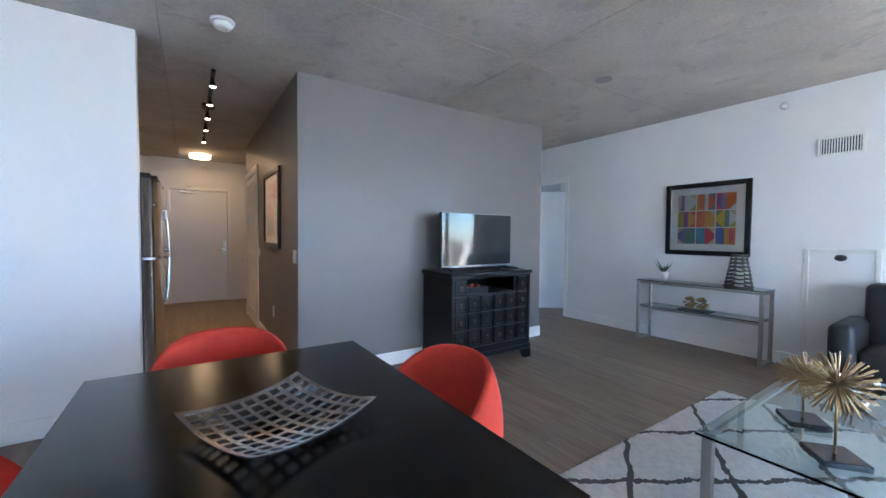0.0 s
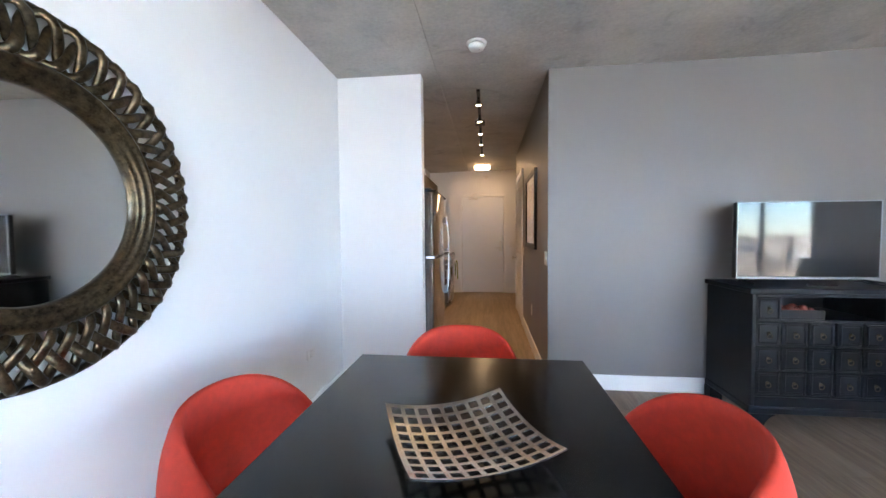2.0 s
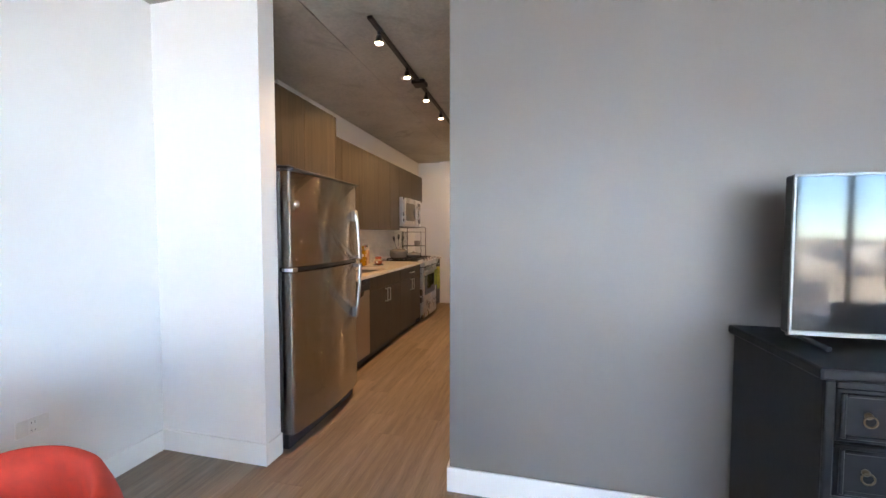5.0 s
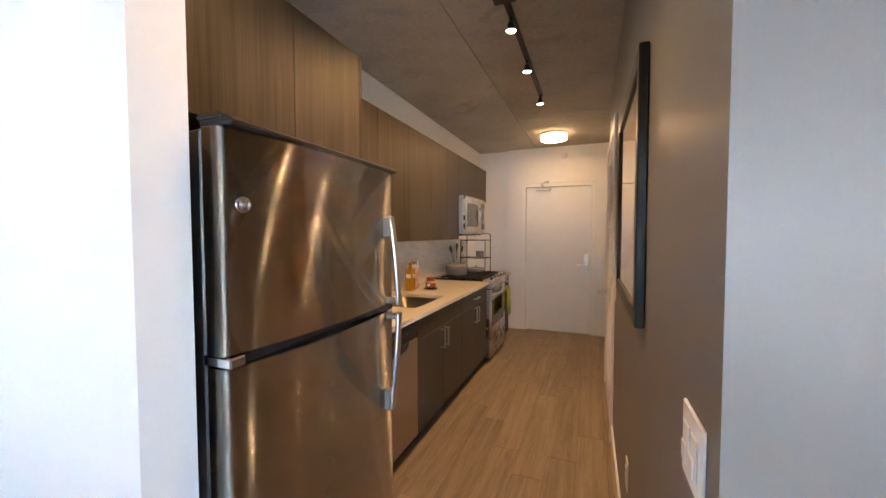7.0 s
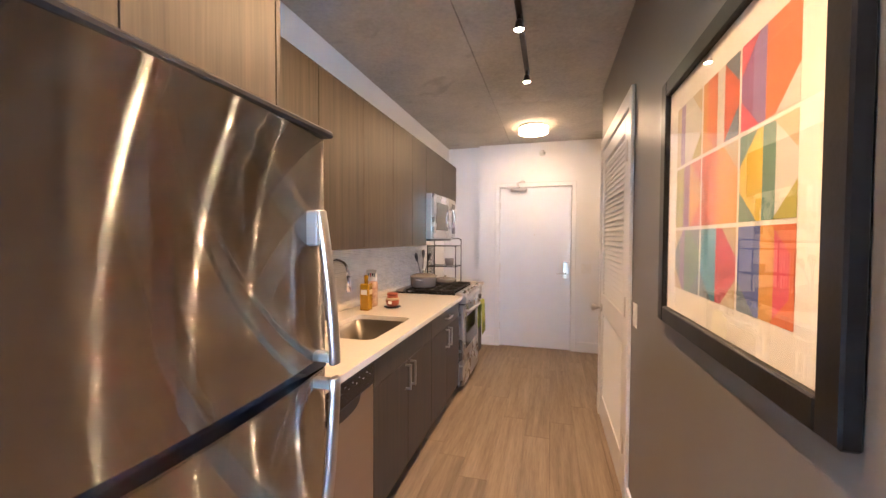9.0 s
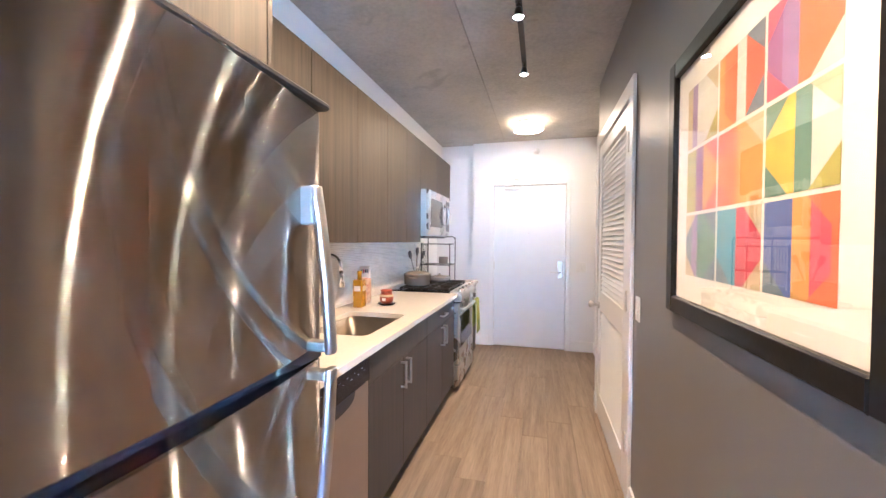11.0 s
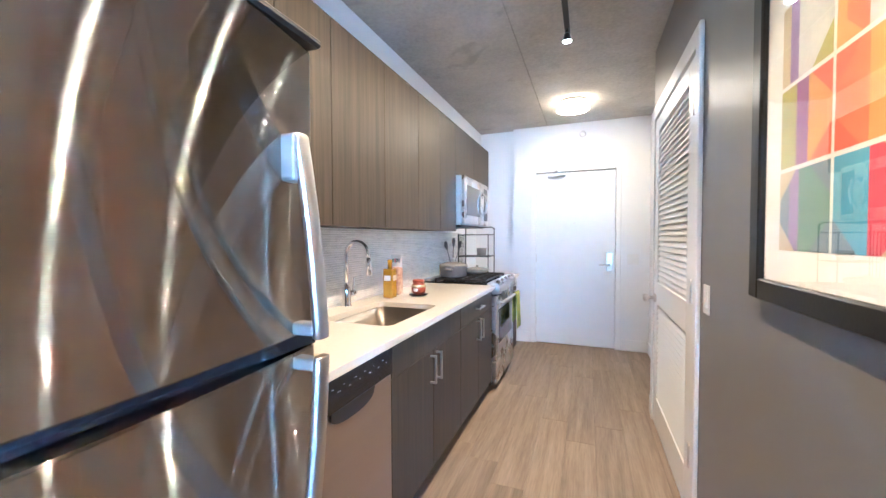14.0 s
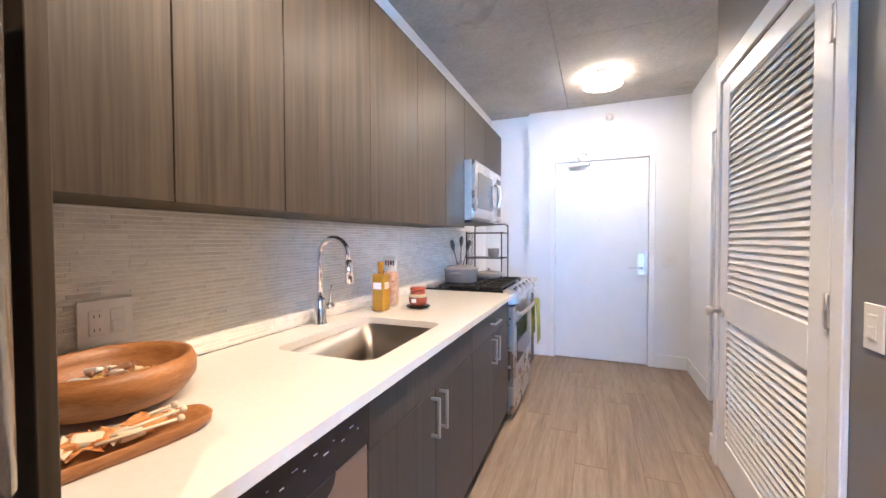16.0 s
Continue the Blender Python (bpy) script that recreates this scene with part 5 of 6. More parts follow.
# console table
BRUSH = surface("brushed_nickel", (0.42, 0.41, 0.39), 0.35, 1.0, var=0.06, bump=0.03)
ct = thing("console_table", (6.67, 4.18, 0), "narrow glass console table with a square brushed steel frame", "console table")
KX0, KX1, KY0, KY1 = 6.495, 6.825, 3.535, 4.825
w = 0.032
for y in (KY0, KY1 - w):
    bm = bmesh.new()
    box(bm, KX0, KX0 + w, y, y + w, 0, 0.765, 0.002)
    box(bm, KX1 - w, KX1, y, y + w, 0, 0.765, 0.002)
    box(bm, KX0 + w, KX1 - w, y, y + w, 0, w, 0.002)
    box(bm, KX0 + w, KX1 - w, y, y + w, 0.765 - w, 0.765, 0.002)
    part("end_frame", bm, BRUSH, ct)
for z in (0.735, 0.425):
    for x in (KX0, KX1 - w):
        part("rail", cube(x + 0.004, x + w - 0.004, KY0 + w, KY1 - w, z, z + 0.026, bevel=0.002), BRUSH, ct)
part("glass_top", cube(KX0 - 0.004, KX1 + 0.004, KY0 - 0.004, KY1 + 0.004, 0.766, 0.776, bevel=0.002), GREENGLASS, ct)
part("glass_shelf", cube(KX0 + 0.004, KX1 - 0.004, KY0 + w, KY1 - w, 0.452, 0.460, bevel=0.002), GREENGLASS, ct)
# succulent in a pot
sp = thing("potted_succulent", (6.66, 4.58, 0.776), "small green succulent in a white pot on the console", "potted plant")
part("pot", turned([(0.036, 0.776), (0.050, 0.83), (0.056, 0.885), (0.050, 0.885), (0.046, 0.868), (0.001, 0.866)], (6.66, 4.58, 0), 20), PLAST, sp)
LEAF = surface("dark_leaf", (0.055, 0.085, 0.045), 0.5, var=0.4, scale=20, bump=0.1)
for i in range(16):
    a = i * 2.4
    l = 0.055 + 0.03 * (i % 3)
    u = Vector((math.cos(a), math.sin(a), 0))
    p = Vector((6.66, 4.58, 0.868))
    lift = 0.4 + 0.12 * (i % 4)
    part("leaf", tube([p + u * 0.008, p + u * l * 0.5 + Vector((0, 0, l * lift)), p + u * l + Vector((0, 0, l * lift * 2.1))], [0.007, 0.012, 0.001], 6, flat=0.4), LEAF, sp)
# woven metal lantern
ln = thing("lantern", (6.66, 3.80, 0.776), "tapered lantern of dark banded metal with a pale candle", "lantern")
BAND = surface("pewter_band", (0.12, 0.11, 0.10), 0.4, 0.9, var=0.3, bump=0.1)
for i in range(9):
    z = 0.79 + i * 0.042
    rr = 0.125 - 0.058 * i / 8
    pts = [(6.66 + rr * math.cos(2 * math.pi * k / 28), 3.80 + rr * math.sin(2 * math.pi * k / 28), z + 0.004 * math.sin(5 * k)) for k in range(28)]
    part("hoop", tube(pts, 0.010, 6, closed=True), BAND, ln)
for i in range(8):
    a = 2 * math.pi * i / 8
    part("rib", tube([(6.66 + 0.128 * math.cos(a), 3.80 + 0.128 * math.sin(a), 0.778), (6.66 + 0.066 * math.cos(a), 3.80 + 0.066 * math.sin(a), 1.135)], 0.005, 6), BAND, ln)
part("base", turned([(0.122, 0.777), (0.122, 0.784), (0.001, 0.784)], (6.66, 3.80, 0), 24), BAND, ln)
part("candle", turned([(0.045, 0.785), (0.045, 0.96), (0.04, 0.965), (0.001, 0.963)], (6.66, 3.80, 0), 20), plain("pale_wax", (0.72, 0.69, 0.62), 0.5), ln)
# gold coral sculpture on the shelf
gc = thing("gold_sculpture", (6.64, 4.20, 0.460), "gold twin-ball branch sculpture on a dark tray", "sculpture")
GOLD = surface("matt_gold", (0.36, 0.25, 0.115), 0.42, 0.9, var=0.3, bump=0.2)
part("tray", cube(6.56, 6.72, 4.03, 4.37, 0.461, 0.468, bevel=0.003), BLACK, gc)
for dy in (-0.062, 0.062):
    rnd = random.Random(5)
    bm = bmesh.new()
    c0 = Vector((6.64, 4.20 + dy, 0.548))
    for i in range(46):
        th, ze = rnd.uniform(0, 6.28), rnd.uniform(-1, 1)
        u = Vector((math.cos(th) * math.sqrt(1 - ze * ze), math.sin(th) * math.sqrt(1 - ze * ze), ze))
        sweep(bm, [c0 + u * 0.03, c0 + u * 0.062], [0.006, 0.010], 6)
        s4 = rnd.uniform(0.008, 0.012)
        sweep(bm, [c0 + u * 0.060, c0 + u * 0.072], [s4, s4 * 0.5], 6)
    for dx in (-0.02, 0.02):
        sweep(bm, [c0 + Vector((dx, 0, -0.04)), c0 + Vector((dx, 0, -0.08))], 0.006, 6)
    part("branch_ball", bm, GOLD, gc)

# access hatch, vent
hd = thing("access_hatch", (XR, 3.065, 0.10), "low white wall hatch with a trim frame and oval black knob", "hatch")
bm = bmesh.new()
box(bm, XR - 0.016, XR - 0.001, 2.805, 2.845, 0.131, 1.215, 0.004)
box(bm, XR - 0.016, XR - 0.001, 3.285, 3.325, 0.131, 1.215, 0.004)
box(bm, XR - 0.016, XR - 0.001, 2.845, 3.285, 1.175, 1.215, 0.004)
part("trim_frame", bm, PLAST, hd)
part("panel", cube(XR - 0.008, XR - 0.001, 2.846, 3.284, 0.131, 1.174, bevel=0.002), TRIM, hd)
bm = turned([(0.034, 0), (0.034, -0.012), (0.026, -0.02), (0.001, -0.021)], (XR - 0.008, 3.065, 1.13), 24, "x")
bmesh.ops.scale(bm, vec=(1, 1.25, 0.9), verts=bm.verts, space=Matrix.Translation((-(XR - 0.008), -3.065, -1.13)))
part("knob", bm, BLACK, hd)
vt = thing("air_vent", (XR, 3.10, 2.10), "white wall air vent with dark vertical slots", "vent")
bm = bmesh.new()
for ya, yb, za, zb5 in ((2.935, 2.96, 2.105, 2.295), (3.24, 3.265, 2.105, 2.295), (2.96, 3.24, 2.105, 2.13), (2.96, 3.24, 2.27, 2.295)):
    box(bm, XR - 0.014, XR - 0.001, ya, yb, za, zb5, 0.003)
part("frame", bm, PLAST, vt)
part("backing", cube(XR - 0.003, XR - 0.001, 2.96, 3.24, 2.13, 2.27), BLACK, vt)
for i in range(15):
    y = 2.966 + i * 0.0187
    part("slat", cube(XR - 0.012, XR - 0.0035, y, y + 0.008, 2.131, 2.269, bevel=0.001), PLAST, vt)

# rug
rug = thing("rug", (4.0, 2.75, 0), "cream shag rug with dark grey diamond lines", "rug")
RX0, RX1, RY0, RY1 = 2.95, 5.46, 1.98, 3.52
bm = bmesh.new()
n1, n2 = 150, 92
vs = [[bm.verts.new((RX0 + (RX1 - RX0) * i / n1 + random.uniform(-0.004, 0.004), RY0 + (RY1 - RY0) * j / n2 + random.uniform(-0.004, 0.004), 0.004 if i in (0, n1) or j in (0, n2) else 0.018 + random.uniform(-0.006, 0.007))) for i in range(n1 + 1)] for j in range(n2 + 1)]
for j in range(n2):
    for i in range(n1):
        f2 = bm.faces.new((vs[j][i], vs[j][i + 1], vs[j + 1][i + 1], vs[j + 1][i]))
        f2.smooth = True
CREAM = surface("cream_shag", (0.70, 0.68, 0.65), 0.95, var=0.14, scale=25, bump=0.9, bscale=260, second=(0.83, 0.81, 0.78), depth=0.01)
N, L = CREAM.node_tree.nodes, CREAM.node_tree.links
b = N["Principled BSDF"]
base = b.inputs["Base Color"].links[0].from_socket
geo = N.new("ShaderNodeNewGeometry")
wob = N.new("ShaderNodeTexNoise")
wob.inputs["Scale"].default_value = 9.0
L.new(geo.outputs["Position"], wob.inputs["Vector"])
sep = N.new("ShaderNodeSeparateXYZ")
jit = N.new("ShaderNodeVectorMath")
jit.operation = "MULTIPLY_ADD"
jit.inputs[1].default_value = (0.07, 0.07, 0)
L.new(wob.outputs["Color"], jit.inputs[0])
L.new(geo.outputs["Position"], jit.inputs[2])
L.new(jit.outputs[0], sep.inputs[0])
def math_node(op, a, b2):
    n = N.new("ShaderNodeMath")
    n.operation = op
    for i, v in enumerate((a, b2)):
        if isinstance(v, (int, float)):
            n.inputs[i].default_value = v
        elif v is not None:
            L.new(v, n.inputs[i])
    return n.outputs[0]
lines = []
for sg in (1, -1):
    p = math_node("ADD", math_node("DIVIDE", sep.outputs["X"], 0.46), math_node("MULTIPLY", math_node("DIVIDE", sep.outputs["Y"], 0.30), sg))
    fr = math_node("ABSOLUTE", math_node("SUBTRACT", math_node("FRACT", math_node("MULTIPLY", p, 0.5), None), 0.5), None)
    lines.append(math_node("LESS_THAN", fr, 0.032))
ln2 = math_node("MAXIMUM", lines[0], lines[1])
mx = N.new("ShaderNodeMix")
mx.data_type = "RGBA"
mx.inputs["B"].default_value = (0.10, 0.09, 0.09, 1)
L.new(ln2, mx.inputs["Factor"])
L.new(base, mx.inputs["A"])
L.new(mx.outputs["Result"], b.inputs["Base Color"])
part("pile", bm, CREAM, rug)
part("backing", cube(RX0 + 0.005, RX1 - 0.005, RY0 + 0.005, RY1 - 0.005, 0.001, 0.0035), MATBOARD, rug)

# coffee table
cf = thing("coffee_table", (4.28, 2.5, 0), "glass coffee table with square polished steel legs", "coffee table")
GX0, GX1, GY2, GY3, GZ = 3.57, 5.0, 2.08, 2.94, 0.45
part("glass_top", cube(GX0, GX1, GY2, GY3, GZ - 0.012, GZ, bevel=0.003, seg=2), GREENGLASS, cf)
for x in (GX0 + 0.02, GX1 - 0.06):
    for y in (GY2 + 0.02, GY3 - 0.06):
        part("leg", cube(x, x + 0.04, y, y + 0.04, 0.02, GZ - 0.013, bevel=0.002), BRUSH, cf)
part("rail", cube(GX0 + 0.06, GX1 - 0.06, GY3 - 0.05, GY3 - 0.03, GZ - 0.033, GZ - 0.013, bevel=0.002), BRUSH, cf)
part("rail", cube(GX0 + 0.06, GX1 - 0.06, GY2 + 0.03, GY2 + 0.05, GZ - 0.033, GZ - 0.013, bevel=0.002), BRUSH, cf)

def starburst(x, y, hgt, rad, turn):
    o = thing("starburst_ornament", (x, y, GZ), "gold metal starburst on a stem with a black marble base", "ornament", "starburst ornaments")
    MARB = INKS.get("marb") or surface("black_marble", (0.015, 0.015, 0.016), 0.25, var=0.3, bump=0.0)
    INKS["marb"] = MARB
    bm = cube(x - 0.075, x + 0.075, y - 0.075, y + 0.075, GZ + 0.0005, GZ + 0.025, bevel=0.003)
    bmesh.ops.rotate(bm, verts=bm.verts, cent=(x, y, 0), matrix=Matrix.Rotation(turn, 3, "Z"))
    part("base", bm, MARB, o, "black marble base")
    part("stem", tube([(x, y, GZ + 0.025), (x, y, GZ + hgt)], 0.005, 8), GOLD, o)
    rnd = random.Random(int(hgt * 1000))
    c0 = Vector((x, y, GZ + hgt))
    for i in range(130):
        ze = 1 - 2 * (i + 0.5) / 130
        th = i * 2.39996
        u = Vector((math.cos(th) * math.sqrt(1 - ze * ze), math.sin(th) * math.sqrt(1 - ze * ze), ze))
        part("spike", tube([c0, c0 + u * rad * rnd.uniform(0.82, 1.0)], [0.0016, 0.0028], 5), GOLD, o)


starburst(3.795, 2.543, 0.30, 0.135, 0.7)
starburst(4.091, 2.701, 0.22, 0.115, 0.6)
br = thing("branch_ornament", (4.62, 2.62, GZ), "dark branch ornament with silver balls on the coffee table", "ornament")
rnd = random.Random(3)
TWIG = surface("dark_twig", (0.03, 0.03, 0.035), 0.4, 0.6)
bm = bmesh.new()
balls = []
for i in range(14):
    a = rnd.uniform(0, 6.28)
    l = rnd.uniform(0.06, 0.17)
    e = Vector((4.62 + l * math.cos(a), 2.62 + l * 0.7 * math.sin(a), GZ + rnd.uniform(0.03, 0.12)))
    sweep(bm, [(4.62, 2.62, GZ + 0.02), ((4.62 + e.x) / 2, (2.62 + e.y) / 2, GZ + 0.02 + e.z * 0.03), e], [0.008, 0.006, 0.004], 6)
    balls.append(e)
part("branches", bm, TWIG, br)
for e in balls:
    bm = bmesh.new()
    bmesh.ops.create_icosphere(bm, subdivisions=2, radius=0.016)
    bmesh.ops.translate(bm, verts=bm.verts, vec=e)
    part("ball", bm, CHROME, br, smooth=True)

# armchair
ac = thing("armchair", (6.35, 2.5, 0), "dark grey leather armchair with padded arms", "armchair")
HIDE = surface("dark_grey_leather", (0.030, 0.031, 0.034), 0.45, var=0.2, scale=12, bump=0.3, bscale=180)
part("seat", cube(6.02, 6.60, 2.18, 2.82, 0.22, 0.44, bevel=0.04, seg=3), HIDE, ac, smooth=True)
part("backrest", cube(6.52, 6.80, 2.14, 2.86, 0.20, 0.93, bevel=0.05, seg=3), HIDE, ac, smooth=True)
for y in (1.99, 2.82):
    part("arm", cube(5.98, 6.70, y, y + 0.165, 0.08, 0.63, bevel=0.055, seg=4), HIDE, ac, smooth=True)
for x in (6.06, 6.66):
    for y in (2.05, 2.88):
        part("leg", cube(x, x + 0.05, y, y + 0.05, 0, 0.085, bevel=0.003), EBONY, ac)

# ---- small kitchen things ----
WOOD = surface("honey_wood", (0.29, 0.115, 0.018), 0.40, var=0.3, scale=5, bump=0.08, bscale=40, stretch=(2, 2, 14), second=(0.43, 0.205, 0.05))
wb = thing("wooden_bowl", (0.80, 7.00, TOP), "round honey-coloured wooden bowl with wrapped sweets", "bowl")
bx, by = 0.815, 6.985
part("bowl", turned([(0.001, TOP + 0.001), (0.085, TOP + 0.001), (0.135, TOP + 0.02), (0.160, TOP + 0.055), (0.162, TOP + 0.085), (0.153, TOP + 0.108), (0.143, TOP + 0.107), (0.142, TOP + 0.08), (0.115, TOP + 0.04), (0.07, TOP + 0.022), (0.001, TOP + 0.02)], (bx, by, 0), 40), WOOD, wb)
rnd = random.Random(8)
WRAP = [plain("wrap_foil", (0.62, 0.60, 0.55), 0.3), plain("wrap_brown", (0.24, 0.13, 0.06), 0.4), plain("wrap_gold", (0.55, 0.36, 0.10), 0.35), plain("wrap_cream", (0.66, 0.58, 0.42), 0.5)]
def sweet(parent, x, y, z, l, w, h, turn, m, name="sweet"):
    bm = cube(-l / 2, l / 2, -w / 2, w / 2, -h / 2, h / 2, bevel=h * 0.4, seg=2)
    for s in (-1, 1):
        v = [bm.verts.new(p) for p in ((s * l / 2, -w * 0.2, 0), (s * l / 2, w * 0.2, 0), (s * l * 0.75, w * 0.55, h * 0.25), (s * l * 0.75, -w * 0.55, -h * 0.25))]
        bm.faces.new(v)
    bm.transform(pose(x, y, z, rnd.uniform(-15, 15), rnd.uniform(-15, 15), turn))
    part(name, bm, m, parent)


for i in range(22):
    a, q = rnd.uniform(0, 6.28), 0.085 * math.sqrt(rnd.random())
    sweet(wb, bx + q * math.cos(a), by + q * math.sin(a), TOP + 0.052 + rnd.uniform(0, 0.02), 0.04, 0.02, 0.014, rnd.uniform(0, 180), WRAP[i % 4])
tr = thing("serving_tray", (1.02, 6.88, TOP), "narrow wooden tray of wrapped lollipops", "tray")
TRX, TRY, TURNED = 1.045, 6.855, 78
bm = bmesh.new()
N5 = 40
outl, inn = [], []
rings = []
for sc, z in ((0.90, 0.001), (1.0, 0.012), (1.02, 0.026), (0.98, 0.027), (0.90, 0.014), (0.5, 0.011)):
    ring = []
    for k in range(N5):
        a = 2 * math.pi * k / N5
        c, s = math.cos(a), math.sin(a)
        e = 0.55
        ring.append(bm.verts.new((0.165 * sc * math.copysign(abs(c) ** e, c), 0.055 * sc * math.copysign(abs(s) ** e, s), z)))
    rings.append(ring)
for A2, B2 in zip(rings, rings[1:]):
    for k in range(N5):
        bm.faces.new((A2[k], A2[(k + 1) % N5], B2[(k + 1) % N5], B2[k])).smooth = True
bm.faces.new(rings[0][::-1])
bm.faces.new(rings[-1])
T = pose(TRX, TRY, TOP, 0, 0, TURNED)
bm.transform(T)
part("tray", bm, WOOD, tr)
AMB = surface("amber_sweet", (0.55, 0.17, 0.03), 0.2, var=0.4, scale=40, bump=0.0, second=(0.75, 0.42, 0.12))
for i in range(12):
    l = -0.13 + i * 0.018
    p = T @ Vector((l, rnd.uniform(-0.025, 0.025), 0.026 + rnd.uniform(0, 0.012)))
    sweet(tr, *p, 0.045, 0.03, 0.016, TURNED + rnd.uniform(-60, 60), AMB if i % 3 else WRAP[3], "lollipop")
for i in range(4):
    p0 = T @ Vector((-0.02 + 0.01 * i, -0.025 + 0.016 * i, 0.036))
    p1 = T @ Vector((0.105 + 0.012 * (i % 2), -0.03 + 0.02 * i, 0.034 + 0.008 * (i % 2)))
    st = part("stick", tube([p0, p1], 0.0032, 6), WRAP[3], tr)
    bm = bmesh.new()
    bmesh.ops.create_icosphere(bm, subdivisions=2, radius=0.0075)
    bmesh.ops.translate(bm, verts=bm.verts, vec=p1)
    part("stick_end", bm, WRAP[3], st, smooth=True)

bo = thing("oil_bottle", (0.80, 8.24, TOP), "square bottle of golden oil with a pale label", "bottle")
OIL = surface("golden_oil", (0.66, 0.40, 0.02), 0.12, var=0.1, bump=0.0, coat=0.5)
ox, oy = 0.79, 8.20
OIL.node_tree.nodes["Principled BSDF"].inputs["Transmission Weight"].default_value = 0.55
part("bottle", cube(ox - 0.036, ox + 0.036, oy - 0.036, oy + 0.036, TOP + 0.001, TOP + 0.20, bevel=0.010, seg=2), OIL, bo)
part("neck", turned([(0.016, TOP + 0.2), (0.015, TOP + 0.235), (0.017, TOP + 0.24), (0.017, TOP + 0.26), (0.001, TOP + 0.262)], (ox, oy, 0), 16), OIL, bo)
part("label", cube(ox + 0.0365, ox + 0.0372, oy - 0.024, oy + 0.024, TOP + 0.12, TOP + 0.155), INKS["sand"], bo)
part("label", cube(ox - 0.024, ox + 0.024, oy - 0.0372, oy - 0.0365, TOP + 0.12, TOP + 0.155), MATBOARD, bo)
bag = thing("pasta_bag", (0.76, 8.36, TOP), "clear bag of red and cream pasta with a printed paper header", "food bag")
bm = cube(0.715, 0.80, 8.32, 8.39, TOP + 0.001, TOP + 0.20, bevel=0.018, seg=2)
part("bag", bm, surface("pasta_mix", (0.50, 0.16, 0.11), 0.35, var=0.5, scale=38, bump=0.3, bscale=60, second=(0.62, 0.48, 0.32)), bag, smooth=True)
bm = cube(0.712, 0.803, 8.348, 8.356, TOP + 0.198, TOP + 0.285, bevel=0.002)
hd2 = part("paper_header", bm, MATBOARD, bag, "white printed paper header")
for i in range(4):
    part("print_bar", cube(0.730 + 0.016 * i, 0.740 + 0.016 * i, 8.3465, 8.3475, TOP + 0.235 - 0.004 * (i % 2), TOP + 0.26), [INKS["green"], INKS["red"], BLACK, INKS["slate"]][i], hd2)
jr = thing("clay_jar", (0.93, 8.36, TOP), "small red-brown jar with a cream band on a dark saucer", "jar")
jx, jy = 0.93, 8.36
CLAY = surface("red_clay", (0.26, 0.055, 0.022), 0.3, var=0.2, bump=0.05)
part("saucer", turned([(0.05, TOP + 0.001), (0.068, TOP + 0.012), (0.064, TOP + 0.013), (0.001, TOP + 0.008)], (jx, jy, 0), 28), BLACKGLOSS, jr)
part("jar", turned([(0.036, TOP + 0.0085), (0.050, TOP + 0.03), (0.052, TOP + 0.055), (0.042, TOP + 0.085), (0.040, TOP + 0.095), (0.001, TOP + 0.096)], (jx, jy, 0), 28), CLAY, jr)
part("band", turned([(0.0525, TOP + 0.062), (0.0475, TOP + 0.079), (0.046, TOP + 0.079), (0.05, TOP + 0.062)], (jx, jy, 0), 28, ring=True), INKS["sand"], jr, "cream painted band")
part("lid", turned([(0.043, TOP + 0.0965), (0.044, TOP + 0.108), (0.038, TOP + 0.114), (0.001, TOP + 0.115)], (jx, jy, 0), 28), CLAY, jr)
part("label", cube(jx - 0.014, jx + 0.014, jy - 0.0535, jy - 0.051, TOP + 0.035, TOP + 0.056), MATBOARD, jr)

pt = thing("cooking_pot", (0.86, 9.30, TOP + 0.041), "grey enamelled pot with a glass lid on the range", "pot")
px, py, pz = 0.86, 9.30, TOP + 0.042
ENAMEL = surface("grey_enamel", (0.22, 0.21, 0.20), 0.25, var=0.06, bump=0.0)
part("body", turned([(0.115, pz), (0.128, pz + 0.01), (0.132, pz + 0.095), (0.137, pz + 0.10), (0.128, pz + 0.10), (0.122, pz + 0.09), (0.001, pz + 0.088)], (px, py, 0), 36), ENAMEL, pt)
lid = part("lid", turned([(0.136, pz + 0.101), (0.134, pz + 0.112), (0.09, pz + 0.13), (0.03, pz + 0.138), (0.001, pz + 0.139)], (px, py, 0), 36), ENAMEL, pt)
bm = tube([(px, py, pz + 0.138), (px, py, pz + 0.155)], 0.008, 10)
sweep(bm, [(px + 0.02, py - 0.035, pz + 0.172), (px, py, pz + 0.155), (px - 0.02, py + 0.035, pz + 0.172)], [0.006, 0.010, 0.006], 8)
part("knob", bm, NICKEL, lid, "silver branch-shaped lid knob")
for s in (-1, 1):
    part("handle", tube([(px - 0.03, py + s * 0.13, pz + 0.075), (px - 0.02, py + s * 0.165, pz + 0.08), (px + 0.02, py + s * 0.165, pz + 0.08), (px + 0.03, py + s * 0.13, pz + 0.075)], 0.009, 8), ENAMEL, pt)
pan = thing("frying_pan", (1.0, 9.70, TOP + 0.041), "shallow grey pan with a lid on the far burner", "pan")
part("body", turned([(0.10, pz), (0.125, pz + 0.035), (0.12, pz + 0.035), (0.001, pz + 0.03)], (0.98, 9.70, 0), 30), ENAMEL, pan)
part("lid", turned([(0.126, pz + 0.0355), (0.11, pz + 0.05), (0.03, pz + 0.062), (0.012, pz + 0.065), (0.014, pz + 0.08), (0.001, pz + 0.082)], (0.98, 9.70, 0), 30), ENAMEL, pan)

